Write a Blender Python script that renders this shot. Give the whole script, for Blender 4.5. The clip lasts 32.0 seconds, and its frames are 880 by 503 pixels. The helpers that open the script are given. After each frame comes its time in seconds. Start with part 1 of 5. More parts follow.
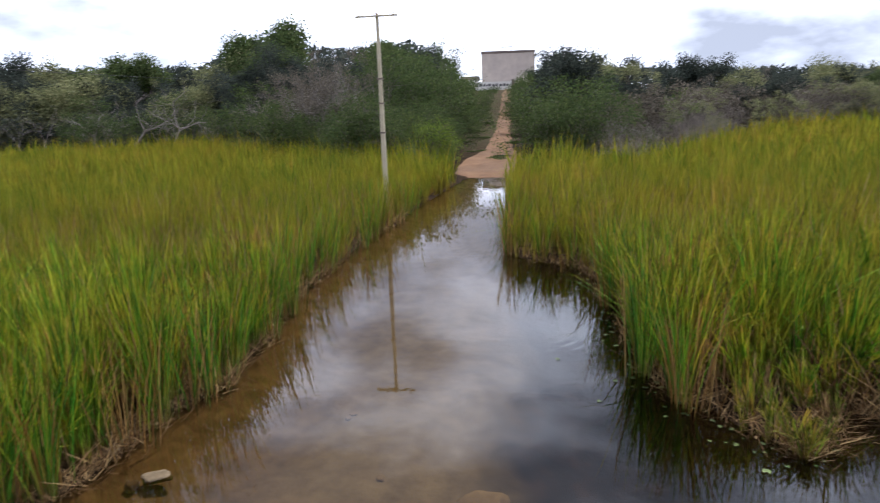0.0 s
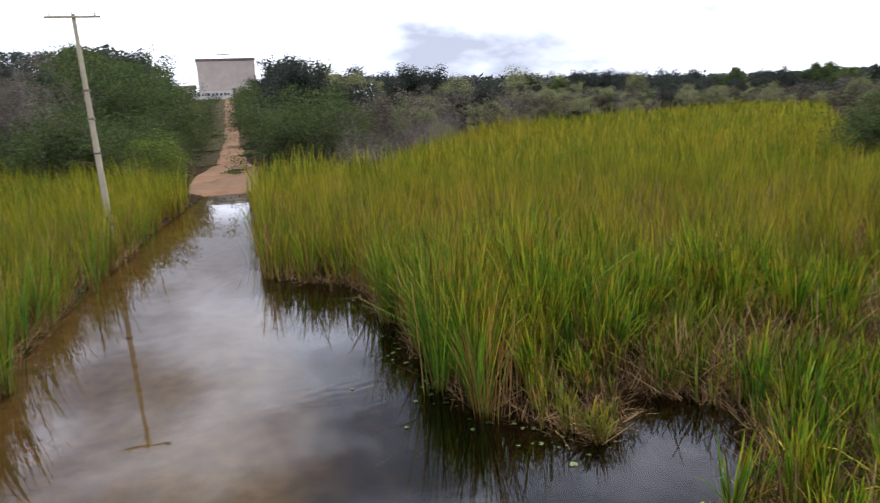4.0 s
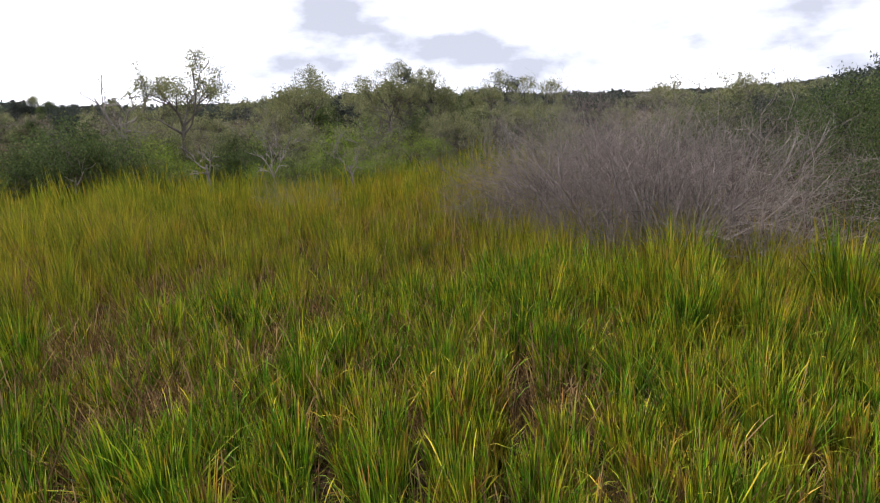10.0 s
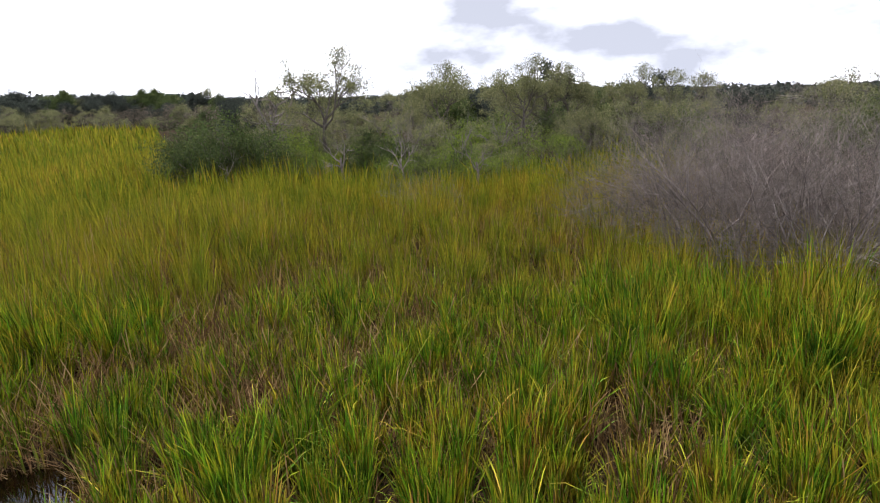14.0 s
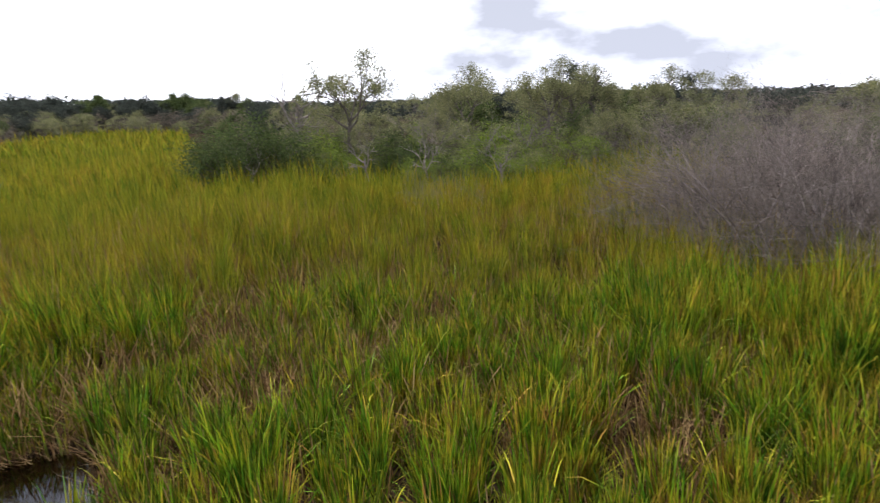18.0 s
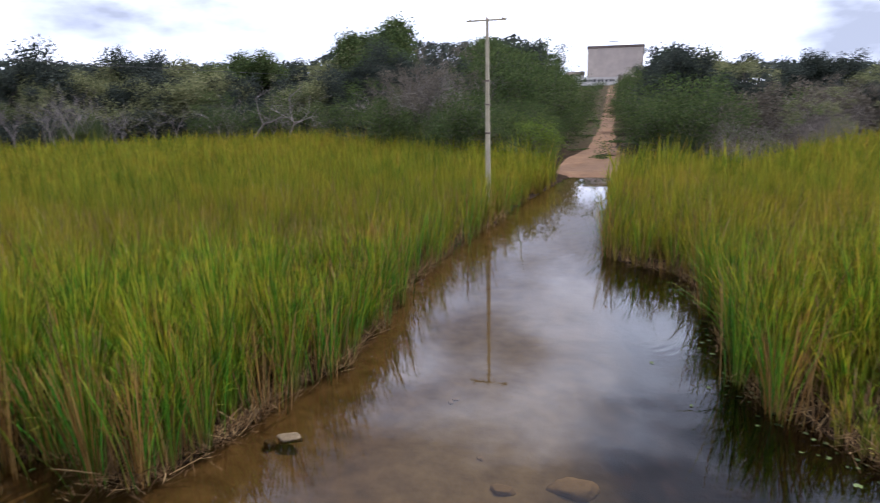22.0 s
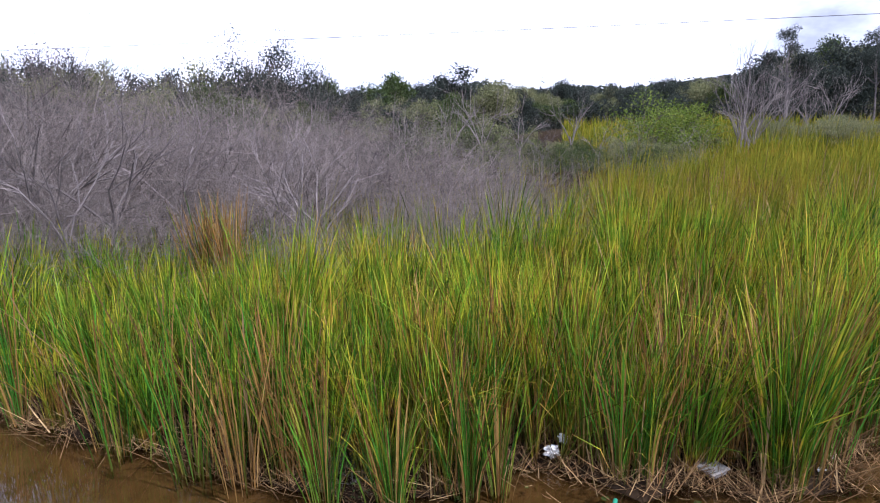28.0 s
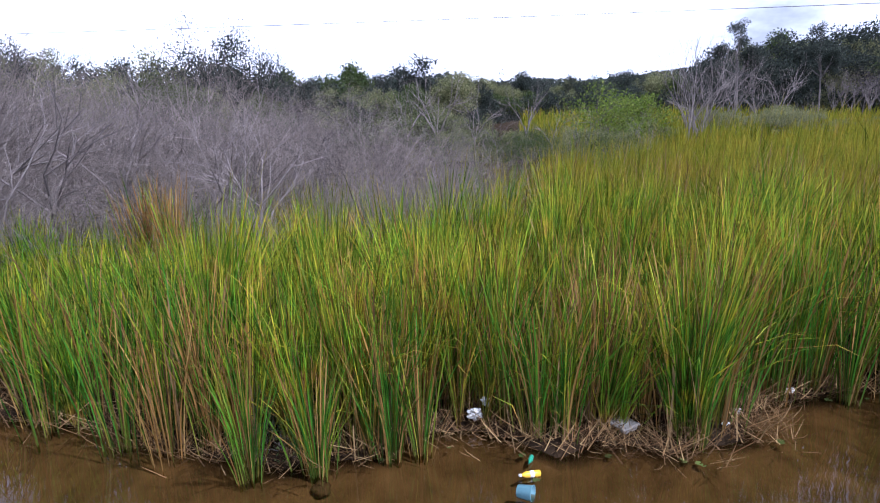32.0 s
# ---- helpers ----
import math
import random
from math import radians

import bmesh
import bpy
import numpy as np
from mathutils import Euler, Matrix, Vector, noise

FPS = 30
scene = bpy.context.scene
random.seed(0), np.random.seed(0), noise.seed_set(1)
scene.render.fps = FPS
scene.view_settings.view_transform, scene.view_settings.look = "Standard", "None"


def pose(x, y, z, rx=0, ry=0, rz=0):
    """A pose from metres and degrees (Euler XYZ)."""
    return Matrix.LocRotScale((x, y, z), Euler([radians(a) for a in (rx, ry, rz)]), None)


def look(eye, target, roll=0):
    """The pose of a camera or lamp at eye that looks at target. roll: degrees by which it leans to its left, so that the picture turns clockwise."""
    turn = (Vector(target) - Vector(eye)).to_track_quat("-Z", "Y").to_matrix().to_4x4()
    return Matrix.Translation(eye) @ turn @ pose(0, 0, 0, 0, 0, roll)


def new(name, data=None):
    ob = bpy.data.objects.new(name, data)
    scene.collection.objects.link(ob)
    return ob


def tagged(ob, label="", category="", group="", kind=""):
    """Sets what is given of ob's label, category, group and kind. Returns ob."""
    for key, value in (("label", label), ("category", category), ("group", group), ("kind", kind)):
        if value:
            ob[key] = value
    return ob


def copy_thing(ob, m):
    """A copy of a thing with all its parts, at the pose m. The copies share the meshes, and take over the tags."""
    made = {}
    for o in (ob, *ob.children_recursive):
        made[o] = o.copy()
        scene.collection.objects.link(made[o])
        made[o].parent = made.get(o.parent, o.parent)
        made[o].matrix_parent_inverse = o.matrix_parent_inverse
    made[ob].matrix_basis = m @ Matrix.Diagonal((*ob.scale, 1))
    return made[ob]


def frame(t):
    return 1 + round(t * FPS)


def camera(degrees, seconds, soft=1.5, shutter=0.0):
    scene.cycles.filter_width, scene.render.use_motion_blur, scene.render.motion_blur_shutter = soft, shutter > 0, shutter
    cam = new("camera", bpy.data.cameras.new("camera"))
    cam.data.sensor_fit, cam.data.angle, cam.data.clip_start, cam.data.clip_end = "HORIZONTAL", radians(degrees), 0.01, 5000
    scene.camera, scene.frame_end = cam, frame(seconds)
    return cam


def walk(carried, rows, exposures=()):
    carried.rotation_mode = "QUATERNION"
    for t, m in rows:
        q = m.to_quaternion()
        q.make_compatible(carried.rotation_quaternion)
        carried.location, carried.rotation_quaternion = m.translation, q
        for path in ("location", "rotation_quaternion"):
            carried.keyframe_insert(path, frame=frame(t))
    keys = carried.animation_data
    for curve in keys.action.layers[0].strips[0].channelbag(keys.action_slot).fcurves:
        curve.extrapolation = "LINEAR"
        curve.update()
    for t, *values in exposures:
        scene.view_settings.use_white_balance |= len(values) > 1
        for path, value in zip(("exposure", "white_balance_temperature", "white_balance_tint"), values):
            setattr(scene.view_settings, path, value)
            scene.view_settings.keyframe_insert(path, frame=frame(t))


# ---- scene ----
cam = camera(70.6, 32.0, soft=1.1, shutter=0.25)
PATH = [
    (0.0, pose(0.50, 0.37, 4.25, 76.61, 1.83, 2.89)),
    (0.5, pose(0.62, 0.39, 4.28, 77.19, 1.82, -6.01)),
    (1.0, pose(0.72, 0.42, 4.29, 76.37, 1.47, -9.69)),
    (1.5, pose(0.77, 0.48, 4.30, 76.53, 2.04, -9.49)),
    (2.0, pose(0.80, 0.55, 4.29, 76.76, 1.96, -8.61)),
    (2.5, pose(0.81, 0.60, 4.28, 76.35, 2.56, -8.60)),
    (4.5, pose(-0.16, 1.28, 4.41, 76.72, 2.49, -32.76)),
    (5.0, pose(-0.17, 1.21, 4.43, 76.38, 1.69, -47.44)),
    (5.5, pose(-0.23, 1.08, 4.48, 76.77, 0.85, -60.38)),
    (6.0, pose(-0.35, 0.88, 4.54, 76.07, 1.97, -72.62)),
    (6.5, pose(-0.48, 0.69, 4.59, 76.13, 1.69, -83.21)),
    (7.0, pose(-0.54, 0.58, 4.59, 76.63, 1.79, -85.83)),
    (7.5, pose(-0.55, 0.50, 4.58, 76.55, 1.22, -86.21)),
    (8.0, pose(-0.56, 0.44, 4.56, 76.29, 1.67, -87.26)),
    (8.5, pose(-0.57, 0.39, 4.56, 76.36, 1.75, -87.98)),
    (9.0, pose(-0.58, 0.34, 4.63, 75.93, 1.51, -88.63)),
    (9.5, pose(-0.58, 0.28, 4.79, 76.21, 1.37, -88.75)),
    (10.0, pose(-0.56, 0.22, 5.00, 76.17, 1.73, -89.11)),
    (10.5, pose(-0.54, 0.16, 5.22, 75.82, 1.88, -89.73)),
    (11.0, pose(-0.53, 0.11, 5.37, 76.06, 2.15, -89.78)),
    (11.5, pose(-0.52, 0.08, 5.45, 75.93, 2.56, -90.14)),
    (12.0, pose(-0.51, 0.06, 5.47, 75.48, 2.22, -90.16)),
    (12.5, pose(-0.40, -0.03, 5.40, 75.20, 2.17, -87.35)),
    (13.0, pose(-0.20, -0.21, 5.29, 76.91, 2.37, -74.77)),
    (13.5, pose(-0.08, -0.36, 5.21, 76.32, 1.43, -75.13)),
    (14.0, pose(-0.06, -0.45, 5.19, 75.86, 1.57, -76.21)),
    (14.5, pose(-0.06, -0.50, 5.18, 76.15, 1.24, -76.64)),
    (16.5, pose(-0.10, -0.59, 5.12, 75.79, 1.75, -77.07)),
    (17.0, pose(-0.11, -0.58, 5.11, 75.97, 1.39, -77.08)),
    (17.5, pose(-0.09, -0.56, 5.08, 76.05, 1.06, -77.05)),
    (18.0, pose(-0.03, -0.55, 5.01, 76.32, 1.71, -73.87)),
    (18.5, pose(0.08, -0.54, 4.89, 77.12, 1.79, -62.55)),
    (19.0, pose(0.20, -0.50, 4.77, 76.77, 1.73, -51.70)),
    (19.5, pose(0.31, -0.45, 4.66, 77.17, 1.26, -42.05)),
    (20.0, pose(0.36, -0.42, 4.63, 77.45, 0.70, -30.30)),
    (20.5, pose(0.37, -0.43, 4.62, 77.15, 1.00, -19.90)),
    (21.0, pose(0.36, -0.45, 4.58, 76.50, 1.15, -9.65)),
    (21.5, pose(0.39, -0.45, 4.57, 76.90, 1.10, 1.00)),
    (22.0, pose(0.42, -0.40, 4.55, 76.30, 1.35, 11.95)),
    (22.5, pose(0.39, -0.42, 4.50, 76.45, 0.93, 22.00)),
    (23.0, pose(0.31, -0.43, 4.41, 76.90, 1.55, 30.10)),
    (23.5, pose(0.25, -0.40, 4.29, 76.68, 1.28, 39.43)),
    (24.0, pose(0.19, -0.38, 4.24, 76.96, 1.86, 48.32)),
    (24.5, pose(0.12, -0.36, 4.19, 76.23, 1.38, 57.59)),
    (25.0, pose(0.05, -0.34, 4.15, 76.25, 1.75, 66.90)),
    (25.5, pose(-0.01, -0.32, 4.11, 76.31, 2.18, 76.44)),
    (26.0, pose(-0.05, -0.31, 4.08, 76.86, 2.67, 85.05)),
    (26.5, pose(-0.08, -0.29, 4.06, 76.83, 2.18, 94.24)),
    (28.5, pose(-0.07, -0.03, 3.76, 77.14, 2.09, 96.28)),
    (29.0, pose(-0.05, 0.02, 3.74, 76.91, 3.12, 96.59)),
    (29.5, pose(-0.02, 0.09, 3.72, 76.66, 2.57, 96.83)),
    (30.0, pose(0.01, 0.16, 3.69, 76.55, 1.67, 97.18)),
    (30.5, pose(0.04, 0.23, 3.66, 77.24, 1.69, 96.41)),
    (31.0, pose(0.07, 0.29, 3.62, 77.02, 2.10, 95.76)),
    (31.5, pose(0.11, 0.34, 3.61, 76.50, 2.21, 93.86)),
    (32.0, pose(0.13, 0.38, 3.60, 76.40, 1.68, 92.71)),
]

walk(cam, PATH, [(0, 0.22, 5800, 14), (3, 0.20, 5850, 14), (6, 0.34, 6300, 15), (18, 0.34, 6250, 15), (21, 0.15, 5700, 16), (26, 0.34, 5600, 23), (32, 0.36, 5250, 23)])

# ---------------------------------------------------------------- world and light
world = bpy.data.worlds.new("sky")
scene.world = world
world.use_nodes = True
wn, wl = world.node_tree.nodes, world.node_tree.links
wn.clear()
w_out = wn.new("ShaderNodeOutputWorld")
w_bg = wn.new("ShaderNodeBackground")
w_sky = wn.new("ShaderNodeTexSky")
w_sky.sky_type = "NISHITA"
w_sky.sun_disc = False
w_sky.sun_elevation, w_sky.sun_rotation = radians(58), radians(35)
w_sky.air_density, w_sky.dust_density = 1.0, 2.0
w_co = wn.new("ShaderNodeTexCoord")
w_sep = wn.new("ShaderNodeSeparateXYZ")
wl.new(w_co.outputs["Generated"], w_sep.inputs[0])
# broken cloud, flatter than it is wide
w_div = wn.new("ShaderNodeVectorMath"); w_div.operation = "MULTIPLY"
w_div.inputs[1].default_value = (1.0, 1.0, 2.3)
wl.new(w_co.outputs["Generated"], w_div.inputs[0])
w_noise = wn.new("ShaderNodeTexNoise")
w_noise.inputs["Scale"].default_value, w_noise.inputs["Detail"].default_value = 3.3, 6.0
w_noise.inputs["Roughness"].default_value = 0.52
wl.new(w_div.outputs[0], w_noise.inputs["Vector"])
w_cover = wn.new("ShaderNodeValToRGB")
w_cover.color_ramp.elements[0].position, w_cover.color_ramp.elements[1].position = 0.18, 0.33
wl.new(w_noise.outputs[0], w_cover.inputs[0])
w_shade = wn.new("ShaderNodeValToRGB")
r = w_shade.color_ramp
r.elements[0].position, r.elements[0].color = 0.44, (1.22, 1.24, 1.29, 1)
r.elements[1].position, r.elements[1].color = 0.66, (0.36, 0.382, 0.425, 1)
mid = r.elements.new(0.545)
mid.color = (0.74, 0.77, 0.84, 1)
wl.new(w_noise.outputs[0], w_shade.inputs[0])
w_dim = wn.new("ShaderNodeVectorMath"); w_dim.operation = "SCALE"; w_dim.inputs["Scale"].default_value = 0.16
wl.new(w_sky.outputs[0], w_dim.inputs[0])
w_mix = wn.new("ShaderNodeMix"); w_mix.data_type = "RGBA"
wl.new(w_cover.outputs[0], w_mix.inputs[0])
wl.new(w_dim.outputs[0], w_mix.inputs[6])
wl.new(w_shade.outputs[0], w_mix.inputs[7])
# thin bright cloud low down, thicker and duller overhead
w_glow = wn.new("ShaderNodeValToRGB")
r = w_glow.color_ramp
r.elements[0].position, r.elements[0].color = 0.0, (1.55, 1.55, 1.57, 1)
r.elements[1].position, r.elements[1].color = 1.0, (0.48, 0.48, 0.48, 1)
mid = r.elements.new(0.38)
mid.color = (1.40, 1.40, 1.40, 1)
mid = r.elements.new(0.7)
mid.color = (0.84, 0.84, 0.84, 1)
wl.new(w_sep.outputs[2], w_glow.inputs[0])
w_lit = wn.new("ShaderNodeMix"); w_lit.data_type, w_lit.blend_type = "RGBA", "MULTIPLY"
w_lit.inputs[0].default_value = 1.0
wl.new(w_mix.outputs[2], w_lit.inputs[6])
wl.new(w_glow.outputs[0], w_lit.inputs[7])
# heavier grey cloud with sharp edges higher up
w_lump = wn.new("ShaderNodeTexNoise")
w_lump.inputs["Scale"].default_value, w_lump.inputs["Detail"].default_value = 2.1, 5.0
wl.new(w_div.outputs[0], w_lump.inputs["Vector"])
w_edge = wn.new("ShaderNodeMapRange")
w_edge.inputs["From Min"].default_value, w_edge.inputs["From Max"].default_value = 0.46, 0.56
wl.new(w_lump.outputs[0], w_edge.inputs["Value"])
w_high = wn.new("ShaderNodeMapRange")
w_high.inputs["From Min"].default_value, w_high.inputs["From Max"].default_value = 0.28, 0.44
w_high.inputs["To Max"].default_value = 0.8
wl.new(w_sep.outputs[2], w_high.inputs["Value"])
w_heavy = wn.new("ShaderNodeMath"); w_heavy.operation = "MULTIPLY"
wl.new(w_edge.outputs[0], w_heavy.inputs[0])
wl.new(w_high.outputs[0], w_heavy.inputs[1])
w_cloud = wn.new("ShaderNodeMix"); w_cloud.data_type = "RGBA"
wl.new(w_heavy.outputs[0], w_cloud.inputs[0])
wl.new(w_lit.outputs[2], w_cloud.inputs[6])
w_cloud.inputs[7].default_value = (0.24, 0.26, 0.30, 1)
wl.new(w_cloud.outputs[2], w_bg.inputs[0])
w_bg.inputs[1].default_value = 1.0
wl.new(w_bg.outputs[0], w_out.inputs[0])

sun = new("sun", bpy.data.lights.new("sun", "SUN"))
sun.data.energy, sun.data.angle, sun.data.color = 4.8, radians(2.5), (1.0, 0.95, 0.87)
sun.matrix_world = look((20, 30, 60), (0, 0, 0))


# ---------------------------------------------------------------- materials
def mat(name):
    m = bpy.data.materials.new(name)
    m.use_nodes = True
    n, l = m.node_tree.nodes, m.node_tree.links
    n.clear()
    return m, n, l, n.new("ShaderNodeOutputMaterial")


def ramp(n, stops):
    node = n.new("ShaderNodeValToRGB")
    e = node.color_ramp.elements
    while len(e) < len(stops):
        e.new(0.5)
    for i, (p, c) in enumerate(stops):
        e[i].position, e[i].color = p, (*c, 1)
    return node


def noise_node(n, l, scale, detail=4, rough=0.55, coord="Object"):
    co = n.new("ShaderNodeTexCoord")
    t = n.new("ShaderNodeTexNoise")
    t.inputs["Scale"].default_value, t.inputs["Detail"].default_value, t.inputs["Roughness"].default_value = scale, detail, rough
    l.new(co.outputs[coord], t.inputs["Vector"])
    return t


def math_node(n, l, op, a, b):
    m = n.new("ShaderNodeMath")
    m.operation = op
    for k, v in enumerate((a, b)):
        if isinstance(v, (int, float)):
            m.inputs[k].default_value = v
        else:
            l.new(v, m.inputs[k])
    return m.outputs[0]


def mix_col(n, l, fac, a, b, kind="MIX"):
    m = n.new("ShaderNodeMix")
    m.data_type, m.blend_type = "RGBA", kind
    for sock, v in ((0, fac), (6, a), (7, b)):
        if isinstance(v, (int, float)):
            m.inputs[sock].default_value = v
        elif isinstance(v, tuple):
            m.inputs[sock].default_value = (*v, 1)
        else:
            l.new(v, m.inputs[sock])
    return m.outputs[2]


def leafy(name, stops, patch, patch_amt=0.5, patch_scale=0.12, translucent=0.35, rough=0.5, tips=None, plant_scale=0.0, spread=0.5, spec=0.12, single=False, dry_end=(0.37, 0.24, 0.045)):
    """Leaves: a colour for each leaf, shifted in broad patches and from plant to plant, with light shining through. tips: the colour of old leaf ends."""
    m, n, l, out = mat(name)
    chance = n.new("ShaderNodeObjectInfo").outputs["Random"] if single else n.new("ShaderNodeNewGeometry").outputs["Random Per Island"]
    big = noise_node(n, l, patch_scale, 3)
    s = math_node(n, l, "ADD", math_node(n, l, "MULTIPLY", chance, 0.45 if plant_scale else 0.75), math_node(n, l, "MULTIPLY", math_node(n, l, "SUBTRACT", big.outputs[0], 0.5), patch_amt * 2))
    if plant_scale:
        pl = noise_node(n, l, plant_scale, 1)
        s = math_node(n, l, "ADD", s, math_node(n, l, "MULTIPLY", math_node(n, l, "SUBTRACT", pl.outputs[0], 0.37), 1.9))
    else:
        s = math_node(n, l, "ADD", s, 0.12)
    c = ramp(n, stops)
    l.new(s, c.inputs[0])
    fine = noise_node(n, l, 9.0, 3)
    col = mix_col(n, l, math_node(n, l, "MULTIPLY", fine.outputs[0], 0.35), c.outputs[0], patch)
    if tips:
        co = n.new("ShaderNodeTexCoord")
        sep = n.new("ShaderNodeSeparateXYZ")
        l.new(co.outputs["Object"], sep.inputs[0])
        # leaf ends dry out from the tip, golden on some and tan on others
        up = n.new("ShaderNodeAttribute")
        up.attribute_name = "along"
        k = ramp(n, [(0.0, (0, 0, 0)), (1.0, (1, 1, 1))])
        own = math_node(n, l, "FRACT", math_node(n, l, "MULTIPLY", chance, 29.7), 0)
        start = math_node(n, l, "ADD", math_node(n, l, "MULTIPLY", own, 0.5), 0.55)
        l.new(math_node(n, l, "MULTIPLY", math_node(n, l, "SUBTRACT", up.outputs["Fac"], start), 2.6), k.inputs[0])
        end = mix_col(n, l, math_node(n, l, "FRACT", math_node(n, l, "MULTIPLY", chance, 53.1), 0), tips, dry_end)
        col = mix_col(n, l, math_node(n, l, "MULTIPLY", k.outputs[0], 0.68), col, end)
        # dead brown sheaths round the foot
        foot = ramp(n, [(0.0, (0, 0, 0)), (1.0, (1, 1, 1))])
        l.new(math_node(n, l, "ADD", math_node(n, l, "MULTIPLY", sep.outputs[2], -1.15), math_node(n, l, "ADD", math_node(n, l, "MULTIPLY", big.outputs[0], 0.95), math_node(n, l, "MULTIPLY", chance, 0.6))), foot.inputs[0])
        col = mix_col(n, l, math_node(n, l, "MULTIPLY", foot.outputs[0], 0.75), col, (0.20, 0.11, 0.035))
    # some leaves are paler, some darker
    shade = math_node(n, l, "FRACT", math_node(n, l, "MULTIPLY", chance, 17.3), 0)
    tone = n.new("ShaderNodeHueSaturation")
    l.new(math_node(n, l, "ADD", math_node(n, l, "MULTIPLY", shade, 2 * spread), 1.0 - spread), tone.inputs["Value"])
    l.new(col, tone.inputs["Color"])
    col = tone.outputs[0]
    p = n.new("ShaderNodeBsdfPrincipled")
    p.inputs["Roughness"].default_value = rough
    p.inputs["Specular IOR Level"].default_value = spec
    l.new(col, p.inputs["Base Color"])
    tr = n.new("ShaderNodeBsdfTranslucent")
    l.new(col, tr.inputs["Color"])
    mx = n.new("ShaderNodeMixShader")
    mx.inputs[0].default_value = translucent
    l.new(p.outputs[0], mx.inputs[1])
    l.new(tr.outputs[0], mx.inputs[2])
    l.new(mx.outputs[0], out.inputs[0])
    return m


def solid(name, a, b, scale=4.0, rough=0.8, bump=0.3, bump_scale=None, metal=0.0, spec=0.4, third=None, vary=0.0):
    """A plain surface: two colours in noise at two scales, with relief."""
    m, n, l, out = mat(name)
    n1 = noise_node(n, l, scale, 6)
    n2 = noise_node(n, l, scale * 0.15, 3)
    c = ramp(n, [(0.3, a), (0.7, b)])
    l.new(n1.outputs[0], c.inputs[0])
    col = c.outputs[0]
    k = ramp(n, [(0.42, (0, 0, 0)), (0.62, (1, 1, 1))])
    l.new(n2.outputs[0], k.inputs[0])
    col = mix_col(n, l, math_node(n, l, "MULTIPLY", k.outputs[0], 0.6), col, third or tuple(v * 0.6 for v in a))
    if vary:
        tone = n.new("ShaderNodeHueSaturation")
        l.new(math_node(n, l, "ADD", math_node(n, l, "MULTIPLY", n.new("ShaderNodeObjectInfo").outputs["Random"], 2 * vary), 1 - vary), tone.inputs["Value"])
        l.new(col, tone.inputs["Color"])
        col = tone.outputs[0]
    p = n.new("ShaderNodeBsdfPrincipled")
    p.inputs["Roughness"].default_value, p.inputs["Metallic"].default_value = rough, metal
    p.inputs["Specular IOR Level"].default_value = spec
    l.new(col, p.inputs["Base Color"])
    if bump:
        bt = noise_node(n, l, bump_scale or scale * 3, 5)
        b_ = n.new("ShaderNodeBump")
        b_.inputs["Strength"].default_value, b_.inputs["Distance"].default_value = bump, 0.05
        l.new(bt.outputs[0], b_.inputs["Height"])
        l.new(b_.outputs[0], p.inputs["Normal"])
    l.new(p.outputs[0], out.inputs[0])
    return m


REED = leafy("reed_leaf", [(0.0, (0.027, 0.105, 0.008)), (0.25, (0.062, 0.185, 0.009)), (0.50, (0.15, 0.25, 0.009)), (0.74, (0.36, 0.32, 0.014)),
                           (0.88, (0.36, 0.22, 0.03)), (1.0, (0.30, 0.13, 0.04))], (0.13, 0.16, 0.012), 0.5, 0.42, 0.16, 0.5, (0.41, 0.38, 0.022), 2.6, 0.8, 0.10)
REED_LEAF = leafy("single_reed_leaf", [(0.0, (0.020, 0.098, 0.012)), (0.35, (0.042, 0.185, 0.016)), (0.65, (0.115, 0.235, 0.014)), (0.88, (0.27, 0.27, 0.016)),
                                      (1.0, (0.36, 0.22, 0.03))], (0.10, 0.16, 0.012), 0.1, 0.4, 0.28, 0.40, (0.42, 0.33, 0.035), 0.0, 0.7, 0.15, True)
DRY_LEAF = leafy("single_dry_leaf", [(0.0, (0.11, 0.052, 0.012)), (0.5, (0.29, 0.16, 0.040)), (1.0, (0.48, 0.32, 0.11))], (0.20, 0.10, 0.035), 0.1, 0.8, 0.15, 0.7, None, 0.0, 0.4, 0.12, True)
REED_FAR = leafy("reed_leaf_far", [(0.0, (0.065, 0.13, 0.010)), (0.4, (0.17, 0.195, 0.014)), (0.75, (0.30, 0.255, 0.02)), (1.0, (0.34, 0.20, 0.035))],
                 (0.20, 0.21, 0.014), 0.5, 0.06, 0.3, 0.5, (0.36, 0.31, 0.020), 1.1, 0.55, 0.08)
DRY = leafy("dry_reed", [(0.0, (0.065, 0.034, 0.014)), (0.5, (0.19, 0.112, 0.048)), (1.0, (0.48, 0.34, 0.16))], (0.14, 0.075, 0.03), 0.3, 0.8, 0.15, 0.7)
# the grey-blue cast of distance haze is mixed into these dark leaf colours
LEAF_DARK = leafy("leaf_dark", [(0.0, (0.030, 0.042, 0.036)), (0.6, (0.052, 0.064, 0.051)), (1.0, (0.094, 0.099, 0.076))], (0.050, 0.058, 0.048), 0.4, 0.1, 0.35, 0.7)
LEAF_MID = leafy("leaf_mid", [(0.0, (0.036, 0.064, 0.022)), (0.6, (0.080, 0.112, 0.034)), (1.0, (0.14, 0.15, 0.055))], (0.066, 0.088, 0.032), 0.4, 0.15, 0.42, 0.7)
LEAF_LIGHT = leafy("leaf_light", [(0.0, (0.09, 0.16, 0.022)), (0.6, (0.17, 0.23, 0.034)), (1.0, (0.26, 0.28, 0.06))], (0.14, 0.18, 0.034), 0.4, 0.2, 0.42, 0.7)
